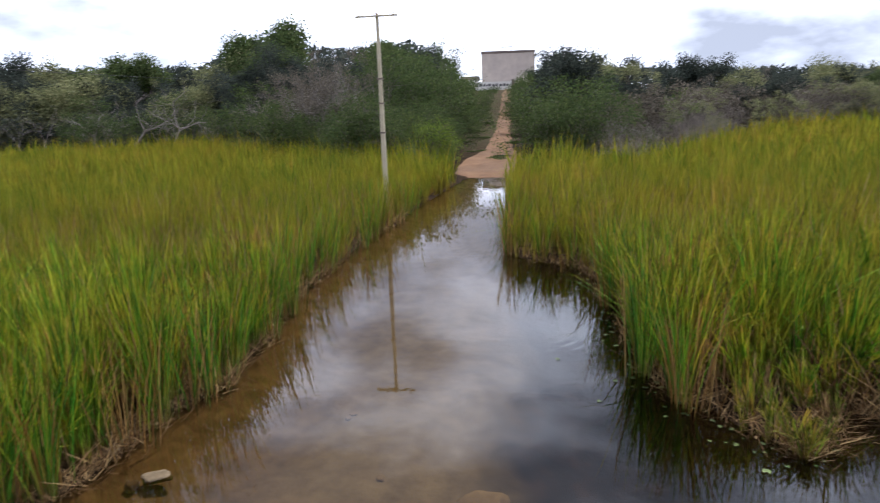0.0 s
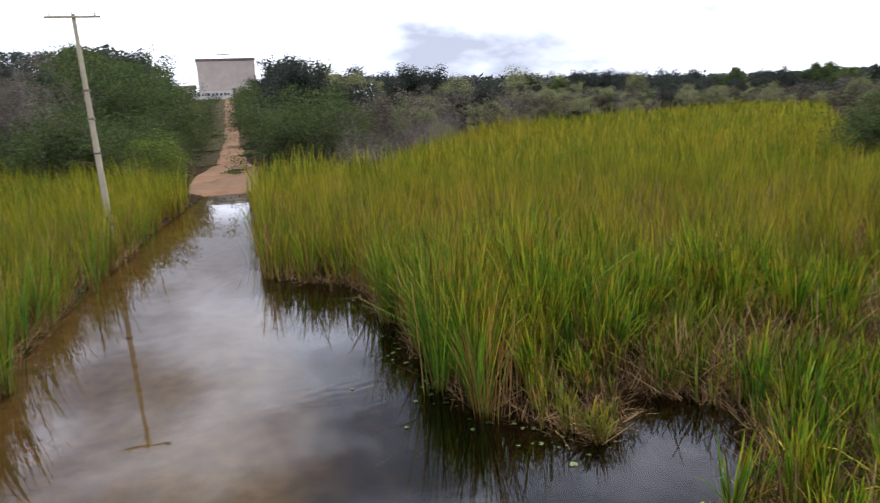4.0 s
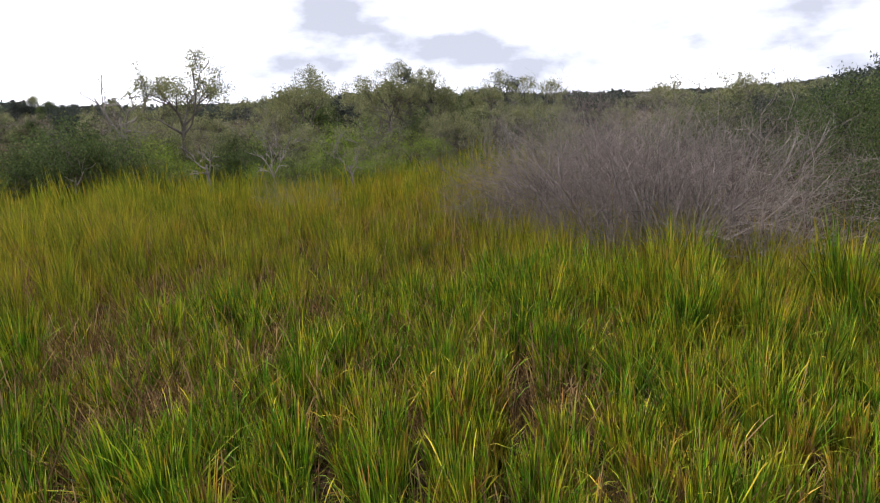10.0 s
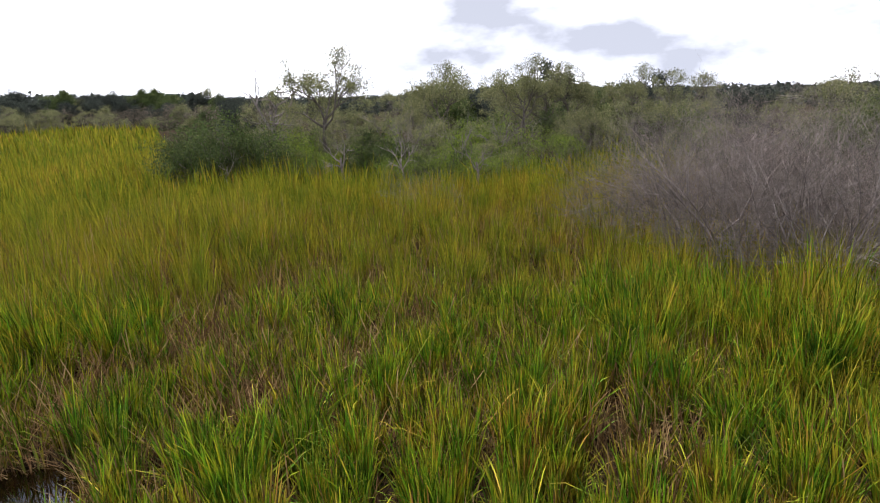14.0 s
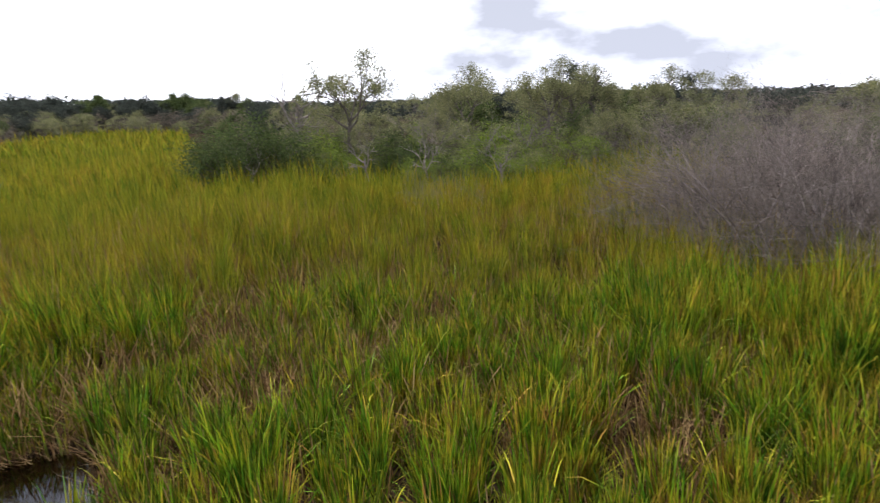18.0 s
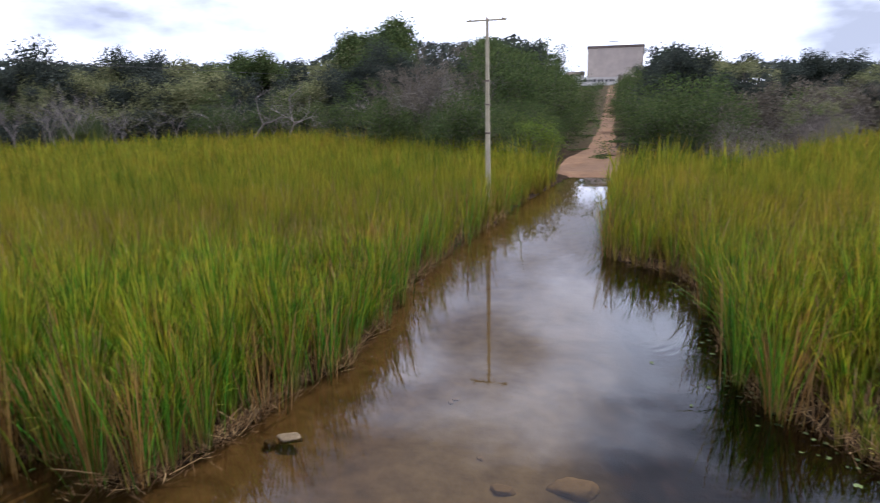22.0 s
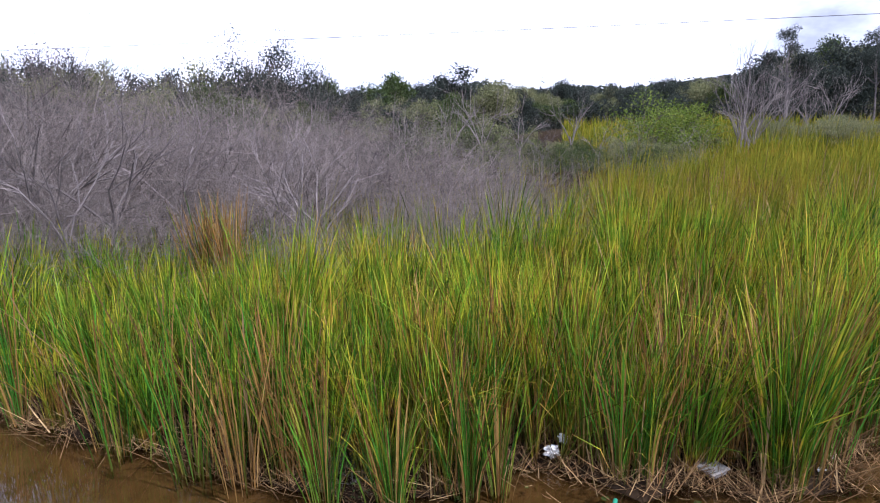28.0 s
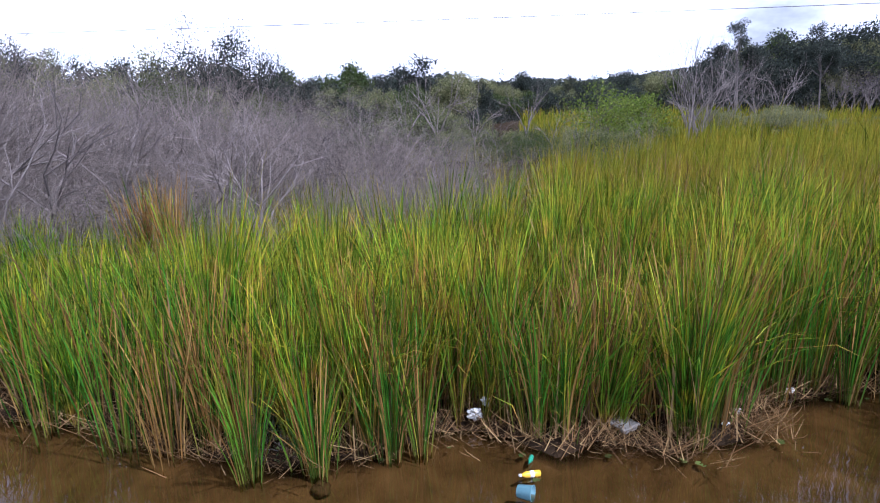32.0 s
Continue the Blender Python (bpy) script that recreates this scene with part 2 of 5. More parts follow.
# olive greyed and lightened, so that pale haze is part of the leaf colour
LEAF_OLIVE = leafy("leaf_olive", [(0.0, (0.115, 0.130, 0.060)), (0.6, (0.21, 0.218, 0.10)), (1.0, (0.30, 0.285, 0.15))], (0.17, 0.175, 0.085), 0.4, 0.2, 0.42, 0.7)
LEAF_DUSTY = leafy("leaf_dusty", [(0.0, (0.085, 0.075, 0.058)), (0.6, (0.15, 0.13, 0.10)), (1.0, (0.23, 0.20, 0.155))], (0.12, 0.10, 0.08), 0.4, 0.2, 0.3, 0.8)
PAD = leafy("water_plant", [(0.0, (0.045, 0.075, 0.016)), (1.0, (0.12, 0.14, 0.04))], (0.07, 0.09, 0.02), 0.3, 1.0, 0.2)
BARK = solid("bark", (0.075, 0.064, 0.053), (0.180, 0.158, 0.135), 9.0, 0.9, 0.5)
BARK_PALE = solid("bark_pale", (0.14, 0.118, 0.112), (0.30, 0.26, 0.245), 6.0, 0.9, 0.4, vary=0.3)
TWIG = solid("dead_twig", (0.085, 0.068, 0.060), (0.34, 0.29, 0.26), 1.2, 0.9, 0.0, vary=0.4)
CONCRETE = solid("pole_concrete", (0.42, 0.36, 0.26), (0.56, 0.49, 0.36), 3.0, 0.85, 0.2, third=(0.40, 0.34, 0.245))
STEEL = solid("galvanised_steel", (0.38, 0.38, 0.39), (0.5, 0.5, 0.52), 12.0, 0.5, 0.05, metal=0.7)
PORCELAIN = solid("porcelain", (0.25, 0.13, 0.08), (0.32, 0.18, 0.11), 8.0, 0.25, 0.0)
WALL_PAINT = solid("house_wall", (0.50, 0.42, 0.36), (0.62, 0.53, 0.46), 0.9, 0.9, 0.15, third=(0.40, 0.34, 0.31))
WALL_WHITE = solid("white_wall", (0.60, 0.57, 0.53), (0.74, 0.71, 0.67), 1.2, 0.9, 0.15, third=(0.48, 0.44, 0.40))
EAVE = solid("eave_dark", (0.16, 0.12, 0.105), (0.24, 0.185, 0.16), 2.0, 0.85, 0.15)
INK = solid("dark_paint", (0.05, 0.05, 0.055), (0.09, 0.08, 0.08), 6.0, 0.7, 0.0)
DIRT = solid("red_dirt", (0.13, 0.066, 0.030), (0.22, 0.12, 0.058), 1.3, 0.95, 0.6, 8.0, third=(0.105, 0.058, 0.03))
SUNKEN = solid("sunken_stone", (0.30, 0.225, 0.125), (0.46, 0.355, 0.21), 5.0, 0.95, 0.4, spec=0.05)
STONE = solid("stone", (0.11, 0.078, 0.043), (0.20, 0.145, 0.082), 5.0, 0.85, 0.6)
YELLOW = solid("yellow_plastic", (0.75, 0.45, 0.02), (0.85, 0.55, 0.05), 8.0, 0.35, 0.0)
WHITE_PLASTIC = solid("white_plastic", (0.74, 0.74, 0.72), (0.84, 0.84, 0.82), 9.0, 0.4, 0.2)
BLUE_PLASTIC = solid("blue_plastic", (0.10, 0.235, 0.28), (0.18, 0.33, 0.38), 9.0, 0.35, 0.0)
GREEN_PLASTIC = solid("green_plastic", (0.03, 0.26, 0.16), (0.06, 0.36, 0.22), 9.0, 0.3, 0.0)
CLEAR_PLASTIC = solid("clear_plastic", (0.30, 0.28, 0.26), (0.42, 0.40, 0.38), 9.0, 0.2, 0.0)


def ground_material():
    m, n, l, out = mat("marsh_ground")
    co = n.new("ShaderNodeTexCoord")
    sep = n.new("ShaderNodeSeparateXYZ")
    l.new(co.outputs["Object"], sep.inputs[0])
    n1 = noise_node(n, l, 3.0, 6)
    n2 = noise_node(n, l, 0.35, 4)
    mud = ramp(n, [(0.3, (0.014, 0.010, 0.007)), (0.55, (0.030, 0.020, 0.012)), (0.75, (0.065, 0.040, 0.022))])
    l.new(n1.outputs[0], mud.inputs[0])
    # the sunken sand road: a strip along the water, its edges wandering
    wob = math_node(n, l, "MULTIPLY", math_node(n, l, "SUBTRACT", n2.outputs[0], 0.5), 2.2)
    mid = math_node(n, l, "ADD", math_node(n, l, "MULTIPLY", sep.outputs[1], 0.075), -1.25)
    off = math_node(n, l, "ABSOLUTE", math_node(n, l, "ADD", math_node(n, l, "SUBTRACT", sep.outputs[0], mid), wob), 0)
    strip = ramp(n, [(0.0, (1, 1, 1)), (1.0, (0, 0, 0))])
    l.new(math_node(n, l, "MULTIPLY", math_node(n, l, "SUBTRACT", off, 0.7), 0.75), strip.inputs[0])
    low = ramp(n, [(0.0, (1, 1, 1)), (1.0, (0, 0, 0))])
    l.new(math_node(n, l, "MULTIPLY", math_node(n, l, "ADD", sep.outputs[2], 0.05), 25.0), low.inputs[0])
    sand = ramp(n, [(0.25, (0.20, 0.158, 0.094)), (0.7, (0.36, 0.295, 0.185))])
    l.new(n1.outputs[0], sand.inputs[0])
    # brown silt in the shallows along the left bank
    silt = ramp(n, [(0.3, (0.125, 0.086, 0.043)), (0.7, (0.26, 0.182, 0.095))])
    l.new(n1.outputs[0], silt.inputs[0])
    side = ramp(n, [(0.0, (1, 1, 1)), (1.0, (0, 0, 0))])
    l.new(math_node(n, l, "MULTIPLY", math_node(n, l, "SUBTRACT", math_node(n, l, "ADD", sep.outputs[0], wob), mid), 0.6), side.inputs[0])
    bed = mix_col(n, l, math_node(n, l, "MULTIPLY", side.outputs[0], low.outputs[0]), mud.outputs[0], silt.outputs[0])
    col = mix_col(n, l, math_node(n, l, "MULTIPLY", strip.outputs[0], low.outputs[0]), bed, sand.outputs[0])
    # dry soil and leaf litter under the woods, higher up
    soil = ramp(n, [(0.3, (0.035, 0.03, 0.018)), (0.7, (0.085, 0.068, 0.04))])
    l.new(n1.outputs[0], soil.inputs[0])
    hi = ramp(n, [(0.0, (0, 0, 0)), (1.0, (1, 1, 1))])
    l.new(math_node(n, l, "MULTIPLY", math_node(n, l, "SUBTRACT", sep.outputs[2], 0.3), 1.5), hi.inputs[0])
    col = mix_col(n, l, hi.outputs[0], col, soil.outputs[0])
    p = n.new("ShaderNodeBsdfPrincipled")
    p.inputs["Roughness"].default_value = 0.95
    p.inputs["Specular IOR Level"].default_value = 0.02
    l.new(col, p.inputs["Base Color"])
    b_ = n.new("ShaderNodeBump")
    b_.inputs["Strength"].default_value, b_.inputs["Distance"].default_value = 0.5, 0.08
    l.new(n1.outputs[0], b_.inputs["Height"])
    l.new(b_.outputs[0], p.inputs["Normal"])
    l.new(p.outputs[0], out.inputs[0])
    return m


def water_material():
    m, n, l, out = mat("murky_water")
    co = n.new("ShaderNodeTexCoord")
    fine = noise_node(n, l, 5.5, 2)
    big = noise_node(n, l, 0.7, 2)
    h = math_node(n, l, "ADD", math_node(n, l, "MULTIPLY", fine.outputs[0], 0.05), math_node(n, l, "MULTIPLY", big.outputs[0], 0.25))
    for px_, py_, reach_, freq in ((1.5, 11.2, 1.6, 26.0), (2.4, 10.3, 1.3, 30.0), (-5.6, 4.3, 1.7, 34.0)):
        d = n.new("ShaderNodeVectorMath")
        d.operation = "DISTANCE"
        d.inputs[1].default_value = (px_ - 0.5, py_ + 0.9, 0)
        l.new(co.outputs["Object"], d.inputs[0])
        away = n.new("ShaderNodeVectorMath")
        away.operation = "DISTANCE"
        away.inputs[1].default_value = (px_, py_, 0)
        l.new(co.outputs["Object"], away.inputs[0])
        ring = math_node(n, l, "SINE", math_node(n, l, "MULTIPLY", d.outputs["Value"], freq), 0)
        fade = math_node(n, l, "MAXIMUM", math_node(n, l, "SUBTRACT", 1.0, math_node(n, l, "MULTIPLY", away.outputs["Value"], 1 / reach_)), 0)
        h = math_node(n, l, "ADD", h, math_node(n, l, "MULTIPLY", math_node(n, l, "MULTIPLY", ring, fade), 0.035))
    b_ = n.new("ShaderNodeBump")
    b_.inputs["Strength"].default_value, b_.inputs["Distance"].default_value = 0.07, 0.12
    l.new(h, b_.inputs["Height"])
    gl = n.new("ShaderNodeBsdfGlossy")
    gl.inputs["Roughness"].default_value = 0.008
    gl.inputs["Color"].default_value = (0.95, 0.97, 1.0, 1)
    l.new(b_.outputs[0], gl.inputs["Normal"])
    tr = n.new("ShaderNodeBsdfTransparent")
    tr.inputs["Color"].default_value = (0.53, 0.465, 0.345, 1)
    fr = n.new("ShaderNodeFresnel")
    fr.inputs["IOR"].default_value = 1.62
    l.new(b_.outputs[0], fr.inputs["Normal"])
    mx = n.new("ShaderNodeMixShader")
    l.new(fr.outputs[0], mx.inputs[0])
    l.new(tr.outputs[0], mx.inputs[1])
    l.new(gl.outputs[0], mx.inputs[2])
    l.new(mx.outputs[0], out.inputs[0])
    return m


GROUND, WATER = ground_material(), water_material()


# ---------------------------------------------------------------- the plan
# the water's edge, right bank from far to near, then the left bank from near to far
RIGHT_BANK = [(2.6, 37.2), (2.3, 33.6), (1.75, 23.6), (1.4, 17.8), (2.0, 16.9), (3.3, 16.0), (3.4, 12.7), (3.4, 11.3), (3.2, 10.0), (3.3, 9.0), (3.8, 8.1),
              (4.35, 7.2), (4.9, 7.5), (5.4, 8.3), (6.2, 7.7), (6.5, 6.85), (6.1, 6.1), (5.4, 5.6), (4.5, 5.2), (4.6, 3.4), (4.9, 1.0), (5.0, -3.0), (5.2, -9.0), (5.4, -30.0)]
LEFT_BANK = [(-8.6, -30.0), (-7.8, -12.0), (-7.0, -8.1), (-6.9, -6.7), (-6.4, -5.3), (-6.1, -3.8), (-5.7, -2.8), (-5.38, -1.6), (-5.45, -1.0), (-5.75, -0.45), (-6.1, 0.1),
             (-5.95, 0.7), (-5.62, 1.0), (-5.95, 1.9), (-5.6, 2.5), (-5.85, 3.2), (-6.75, 3.7), (-7.05, 5.2), (-6.4, 5.85), (-5.7, 5.7), (-5.2, 5.4),
             (-4.55, 5.5), (-4.1, 7.0), (-4.0, 7.7), (-3.9, 8.6), (-3.4, 9.2), (-3.5, 11.1), (-3.7, 14.0), (-3.3, 16.8), (-3.05, 19.5), (-2.5, 21.7), (-1.7, 27.0),
             (-0.1, 35.3), (0.3, 37.2)]
POLY = np.array(RIGHT_BANK + LEFT_BANK)
# reach of the reeds and the elevation of the skyline, by azimuth from north, clockwise
REACH = np.array([(-180, 16), (-136, 17), (-117, 15.5), (-108, 11.6), (-98, 11.3), (-90, 12), (-85, 14), (-82, 24), (-76, 26), (-70, 40), (-66, 62), (-62, 82), (-53, 72), (-38, 70), (-25, 64),
                  (-13, 46), (-6, 42), (-1, 37), (4, 32), (8, 38), (15, 34), (20, 48), (29, 68), (39, 90), (46, 125), (52, 110), (53.5, 38), (60, 38), (69, 33), (81, 32),
                  (86, 39), (92, 44), (97, 40), (102, 23), (114, 17), (121, 17), (135, 18), (180, 16)], float)
SKYLINE = np.array([(-180, 4), (-136, 5.2), (-129, 5), (-121, 4.0), (-116, 3.6), (-104, 2.9), (-99, 2.8), (-92, 3.0), (-89, 1.8), (-84, 1.7), (-80, 1.1), (-75, 1.6), (-71, 2.0),
                    (-66, 3.1), (-59, 3.4), (-53, 4.2), (-49, 4.0), (-41, 3.4), (-34, 3.5), (-28, 3.4), (-23, 3.5), (-20, 5.1), (-16.5, 6.0), (-13, 4.9), (-8, 5.0), (-5, 5.4),
                    (-3, 3.9), (-1.6, 2.3), (0.5, 1.6), (6.0, 1.6), (7.5, 3.3), (9.8, 2.4), (14, 2.5), (20, 2.1), (29, 1.6), (36, 1.3), (40, 1.2), (46, 0.95), (53, 0.9), (58, 0.8), (63, 0.7),
                    (70, 0.4), (75, 0.8), (82, 1.2), (88, 1.1), (92, 0.8), (99, 0.6), (104, 0.8), (109, 0.5), (115, 0.6), (120, 1.2), (125, 2.2), (135, 4), (180, 4)], float)


# how far off the woods stand
WOODS = np.array([(-180, 40), (-150, 42), (-110, 46), (-100, 52), (-92, 72), (-85, 95), (-66, 90), (-60, 88), (-50, 80), (-25, 78), (-12, 76), (-2, 95), (6, 95), (9, 70), (14, 60),
                  (20, 62), (29, 76), (39, 98), (46, 132), (52, 128), (56, 112), (61, 72), (70, 60), (104, 60), (115, 48), (140, 38), (180, 40)], float)


def azimuth(x, y):
    return np.degrees(np.arctan2(x, y))


def reach(x, y):
    return np.interp(azimuth(x, y), REACH[:, 0], REACH[:, 1])


def shore(x, y):
    """Signed distance to the water's edge, negative in the water."""
    x, y = np.atleast_1d(np.asarray(x, float)), np.atleast_1d(np.asarray(y, float))
    best, inside = np.full(x.shape, 1e9), np.zeros(x.shape, bool)
    for (x0, y0), (x1, y1) in zip(POLY, np.roll(POLY, -1, 0)):
        dx, dy = x1 - x0, y1 - y0
        k = np.clip(((x - x0) * dx + (y - y0) * dy) / (dx * dx + dy * dy), 0, 1)
        best = np.minimum(best, np.hypot(x - x0 - k * dx, y - y0 - k * dy))
        cross = (y0 > y) != (y1 > y)
        with np.errstate(divide="ignore", invalid="ignore"):
            inside ^= cross & (x < dx * (y - y0) / (dy if dy else 1e-9) + x0)
    return np.where(inside, -best, best)


def wave(x, y, f, s=0.0):
    """A cheap smooth noise in -1 to 1."""
    return (np.sin(x * f * 1.0 + 1.7 * np.sin(y * f * 0.8 + s) + s) + np.sin(y * f * 1.3 - 1.3 * np.sin(x * f * 0.7 + 2 * s) + 2.1 * s)
            + np.sin((x + y) * f * 2.1 + 1.9 * np.sin((x - y) * f * 1.7 + s))) / 3


def smooth(v, a, b):
    k = np.clip((v - a) / (b - a), 0, 1)
    return k * k * (3 - 2 * k)


def road_x(y):
    return np.interp(y, [36, 44, 60, 80, 110, 140], [1.5, 2.1, 3.2, 4.5, 6.4, 8.6])


def height(x, y):
    x, y = np.atleast_1d(np.asarray(x, float)), np.atleast_1d(np.asarray(y, float))
    s = shore(x, y)
    r_, az = np.hypot(x, y), azimuth(x, y)
    bank = 0.10 * smooth(s, 0, 0.5) + 0.03 * wave(x, y, 2.3, 1.0)
    bed = -0.05 - 0.30 * smooth(-s, 0.0, 1.6) - 0.35 * smooth(x + 0.12 * (8 - y), 0.4, 2.6) * smooth(-s, 0.0, 1.0) + 0.03 * wave(x, y, 1.9, 2.0)
    z = np.where(s > 0, bank, bed)
    rise = smooth(r_ - np.maximum(reach(x, y), 40), 0, 110)
    amount = np.interp(az, [-180, -100, -80, -50, -20, 0, 12, 25, 45, 60, 110, 180], [1, 1, 1, 2.5, 4, 4, 3, 2, 1, 0.6, 0.6, 1])
    z = z + rise * amount * smooth(y + x * 0 + 60, 0, 10)
    hill = 7.0 * smooth(y, 30, 150) * np.exp(-((x - 6) / 46.0) ** 2)
    z = np.maximum(z, hill * (s > 0) + z * (s <= 0))
    return z


def mesh_from(name, verts, faces, material, smooth_shade=False):
    me = bpy.data.meshes.new(name)
    me.from_pydata(np.asarray(verts).tolist() if not isinstance(verts, list) else verts, [], faces.tolist() if not isinstance(faces, list) else faces)
    me.materials.append(material)
    if smooth_shade:
        me.polygons.foreach_set("use_smooth", np.ones(len(me.polygons), bool))
    return me


def along_leaf(mesh, segs):
    """Notes on each point how far up its leaf it lies, for the colour of the leaf's end."""
    ks = [0.86 * i / (segs - 1) if segs > 2 else 0.62 * i for i in range(segs) for _ in (0, 1)] + [1.0]
    mesh.attributes.new("along", "FLOAT", "POINT").data.foreach_set("value", np.tile(np.array(ks, np.float32), len(mesh.vertices) // len(ks)))
    return mesh


def quick_mesh(name, verts, tris, material):
    """A mesh from arrays: vertices (n, 3) and triangles (m, 3)."""
    me = bpy.data.meshes.new(name)
    verts, tris = np.ascontiguousarray(verts, np.float32), np.ascontiguousarray(tris, np.int32)
    me.vertices.add(len(verts))
    me.vertices.foreach_set("co", verts.ravel())
    me.loops.add(tris.size)
    me.loops.foreach_set("vertex_index", tris.ravel())
    me.polygons.add(len(tris))
    me.polygons.foreach_set("loop_start", np.arange(0, tris.size, 3, dtype=np.int32))
    me.update(calc_edges=True)
    me.materials.append(material)
    return me


def part(name, bm, material, parent, label=""):
    me = bpy.data.meshes.new(name)
    bm.to_mesh(me)
    bm.free()
    me.materials.append(material)
    ob = new(name, me)
    ob.parent = parent
    return tagged(ob, label=label)


def part_mesh(name, me, parent, label=""):
    ob = new(name, me)
    ob.parent = parent
    return tagged(ob, label=label)


def ground_z(x, y):
    return float(height(x, y)[0])


# ---------------------------------------------------------------- ground and water
def spaced(fine_a, fine_b, step, far):
    a = list(np.arange(fine_a, fine_b + step / 2, step))
    for way in (1, -1):
        d, p = step, (fine_b if way > 0 else fine_a)
        while abs(p) < far:
            d *= 1.13
            p += way * d
            a.append(p)
    return np.array(sorted(a))


gx, gy = spaced(-12, 12, 0.3, 2400), spaced(-12, 40, 0.4, 2400)
GX, GY = np.meshgrid(gx, gy)
GZ = height(GX.ravel(), GY.ravel())
nx = len(gx)
ii = (np.arange(len(gy) - 1)[:, None] * nx + np.arange(nx - 1)[None, :]).ravel()
tris = np.concatenate([np.stack([ii, ii + 1, ii + nx + 1], 1), np.stack([ii, ii + nx + 1, ii + nx], 1)])
gme = quick_mesh("ground", np.stack([GX.ravel(), GY.ravel(), GZ], 1), tris, GROUND)
gme.polygons.foreach_set("use_smooth", np.ones(len(gme.polygons), bool))
tagged(new("ground", gme), "dark marsh mud rising to wooded soil", "ground", kind="structure")

# the sheet of water reaches a little under the banks, which stand above it
wv = [(6.9, -30, 0), (6.9, 9, 0), (4.2, 17, 0), (3.2, 37.3, 0), (-0.4, 37.3, 0), (-4.6, 20, 0), (-5.0, 9, 0), (-7.6, 6.5, 0), (-7.6, -6, 0), (-9.2, -30, 0)]
tagged(new("water", mesh_from("water", wv, [list(range(len(wv)))], WATER)), "still murky brown water over a sunken sand road", "water", kind="structure")

# the dirt road that leaves the water and climbs the hill
rv, rf = [], []
ys = np.arange(35.6, 138, 0.8)


def sheet_z(x, y):
    """The height of the ground's mesh, between its grid lines."""
    i, j = int(np.searchsorted(gx, x)) - 1, int(np.searchsorted(gy, y)) - 1
    u, v = (x - gx[i]) / (gx[i + 1] - gx[i]), (y - gy[j]) / (gy[j + 1] - gy[j])
    z = GZ.reshape(len(gy), nx)
    return max(float((z[j, i] * (1 - u) + z[j, i + 1] * u) * (1 - v) + (z[j + 1, i] * (1 - u) + z[j + 1, i + 1] * u) * v), ground_z(x, y))


for i, y in enumerate(ys):
    w = np.interp(y, [35.6, 38, 44, 50, 60, 77, 138], [2.0, 2.9, 2.4, 1.4, 0.85, 0.75, 1.0]) * (1 + 0.10 * math.sin(y * 0.45))
    for k in range(9):
        x = road_x(y) + w * (k / 4 - 1)
        rut = -0.06 * math.exp(-((abs(k / 4 - 1) - 0.5) / 0.18) ** 2)
        rv.append((x, y, max(sheet_z(x, y), -0.02) + 0.10 + rut + 0.03 * math.sin(x * 3 + y) - 0.22 * max(0.0, 1 - (y - 35.6) / 2.0) - (0.15 if k in (0, 8) else 0)))
for i in range(len(ys) - 1):
    for k in range(8):
        a = i * 9 + k
        rf.append((a, a + 1, a + 10, a + 9))
tagged(new("road", mesh_from("road", rv, rf, DIRT, True)), "rutted red dirt road climbing out of the water", "road", kind="structure")


# ---------------------------------------------------------------- reeds
def blades(px_, py_, pz_, h, w, lean, bend, segs, rng, way=None):
    """Tapered, bending leaf blades as one vertex and one triangle array. segs: pieces along each blade."""
    n_ = len(px_)
    face = rng.uniform(0, 2 * np.pi, n_)
    if way is None:
        way = 2.5 * wave(px_, py_, 1.3, 9.0) + rng.normal(0, 1.7, n_) + 1.2
    rows_ = []
    for i in range(segs + 1):
        k = (0.86 * i / (segs - 1) if i < segs else 1.0) if segs > 2 else 0.62 * i if i < 2 else 1.0
        off = h * (lean * k + bend * k * k)
        zz = h * k * np.sqrt(np.maximum(1 - (lean + bend * k) ** 2, 0.15))
        cx, cy, cz = px_ + np.cos(way) * off, py_ + np.sin(way) * off, pz_ + zz
        half = w * 0.5 * (1 - 0.25 * k) * (1 if i < segs else 0)
        if i < segs:
            rows_ += [np.stack([cx - np.cos(face) * half, cy - np.sin(face) * half, cz], 1), np.stack([cx + np.cos(face) * half, cy + np.sin(face) * half, cz], 1)]
        else:
            rows_.append(np.stack([cx, cy, cz], 1))
    v = np.stack(rows_, 1)
    m = v.shape[1]
    t = []
    for i in range(segs - 1):
        a = 2 * i
        t += [(a, a + 1, a + 3), (a, a + 3, a + 2)]
    t.append((2 * segs - 2, 2 * segs - 1, 2 * segs))
    t = np.array(t)[None] + (np.arange(n_) * m)[:, None, None]
    return v.reshape(-1, 3), t.reshape(-1, 3)


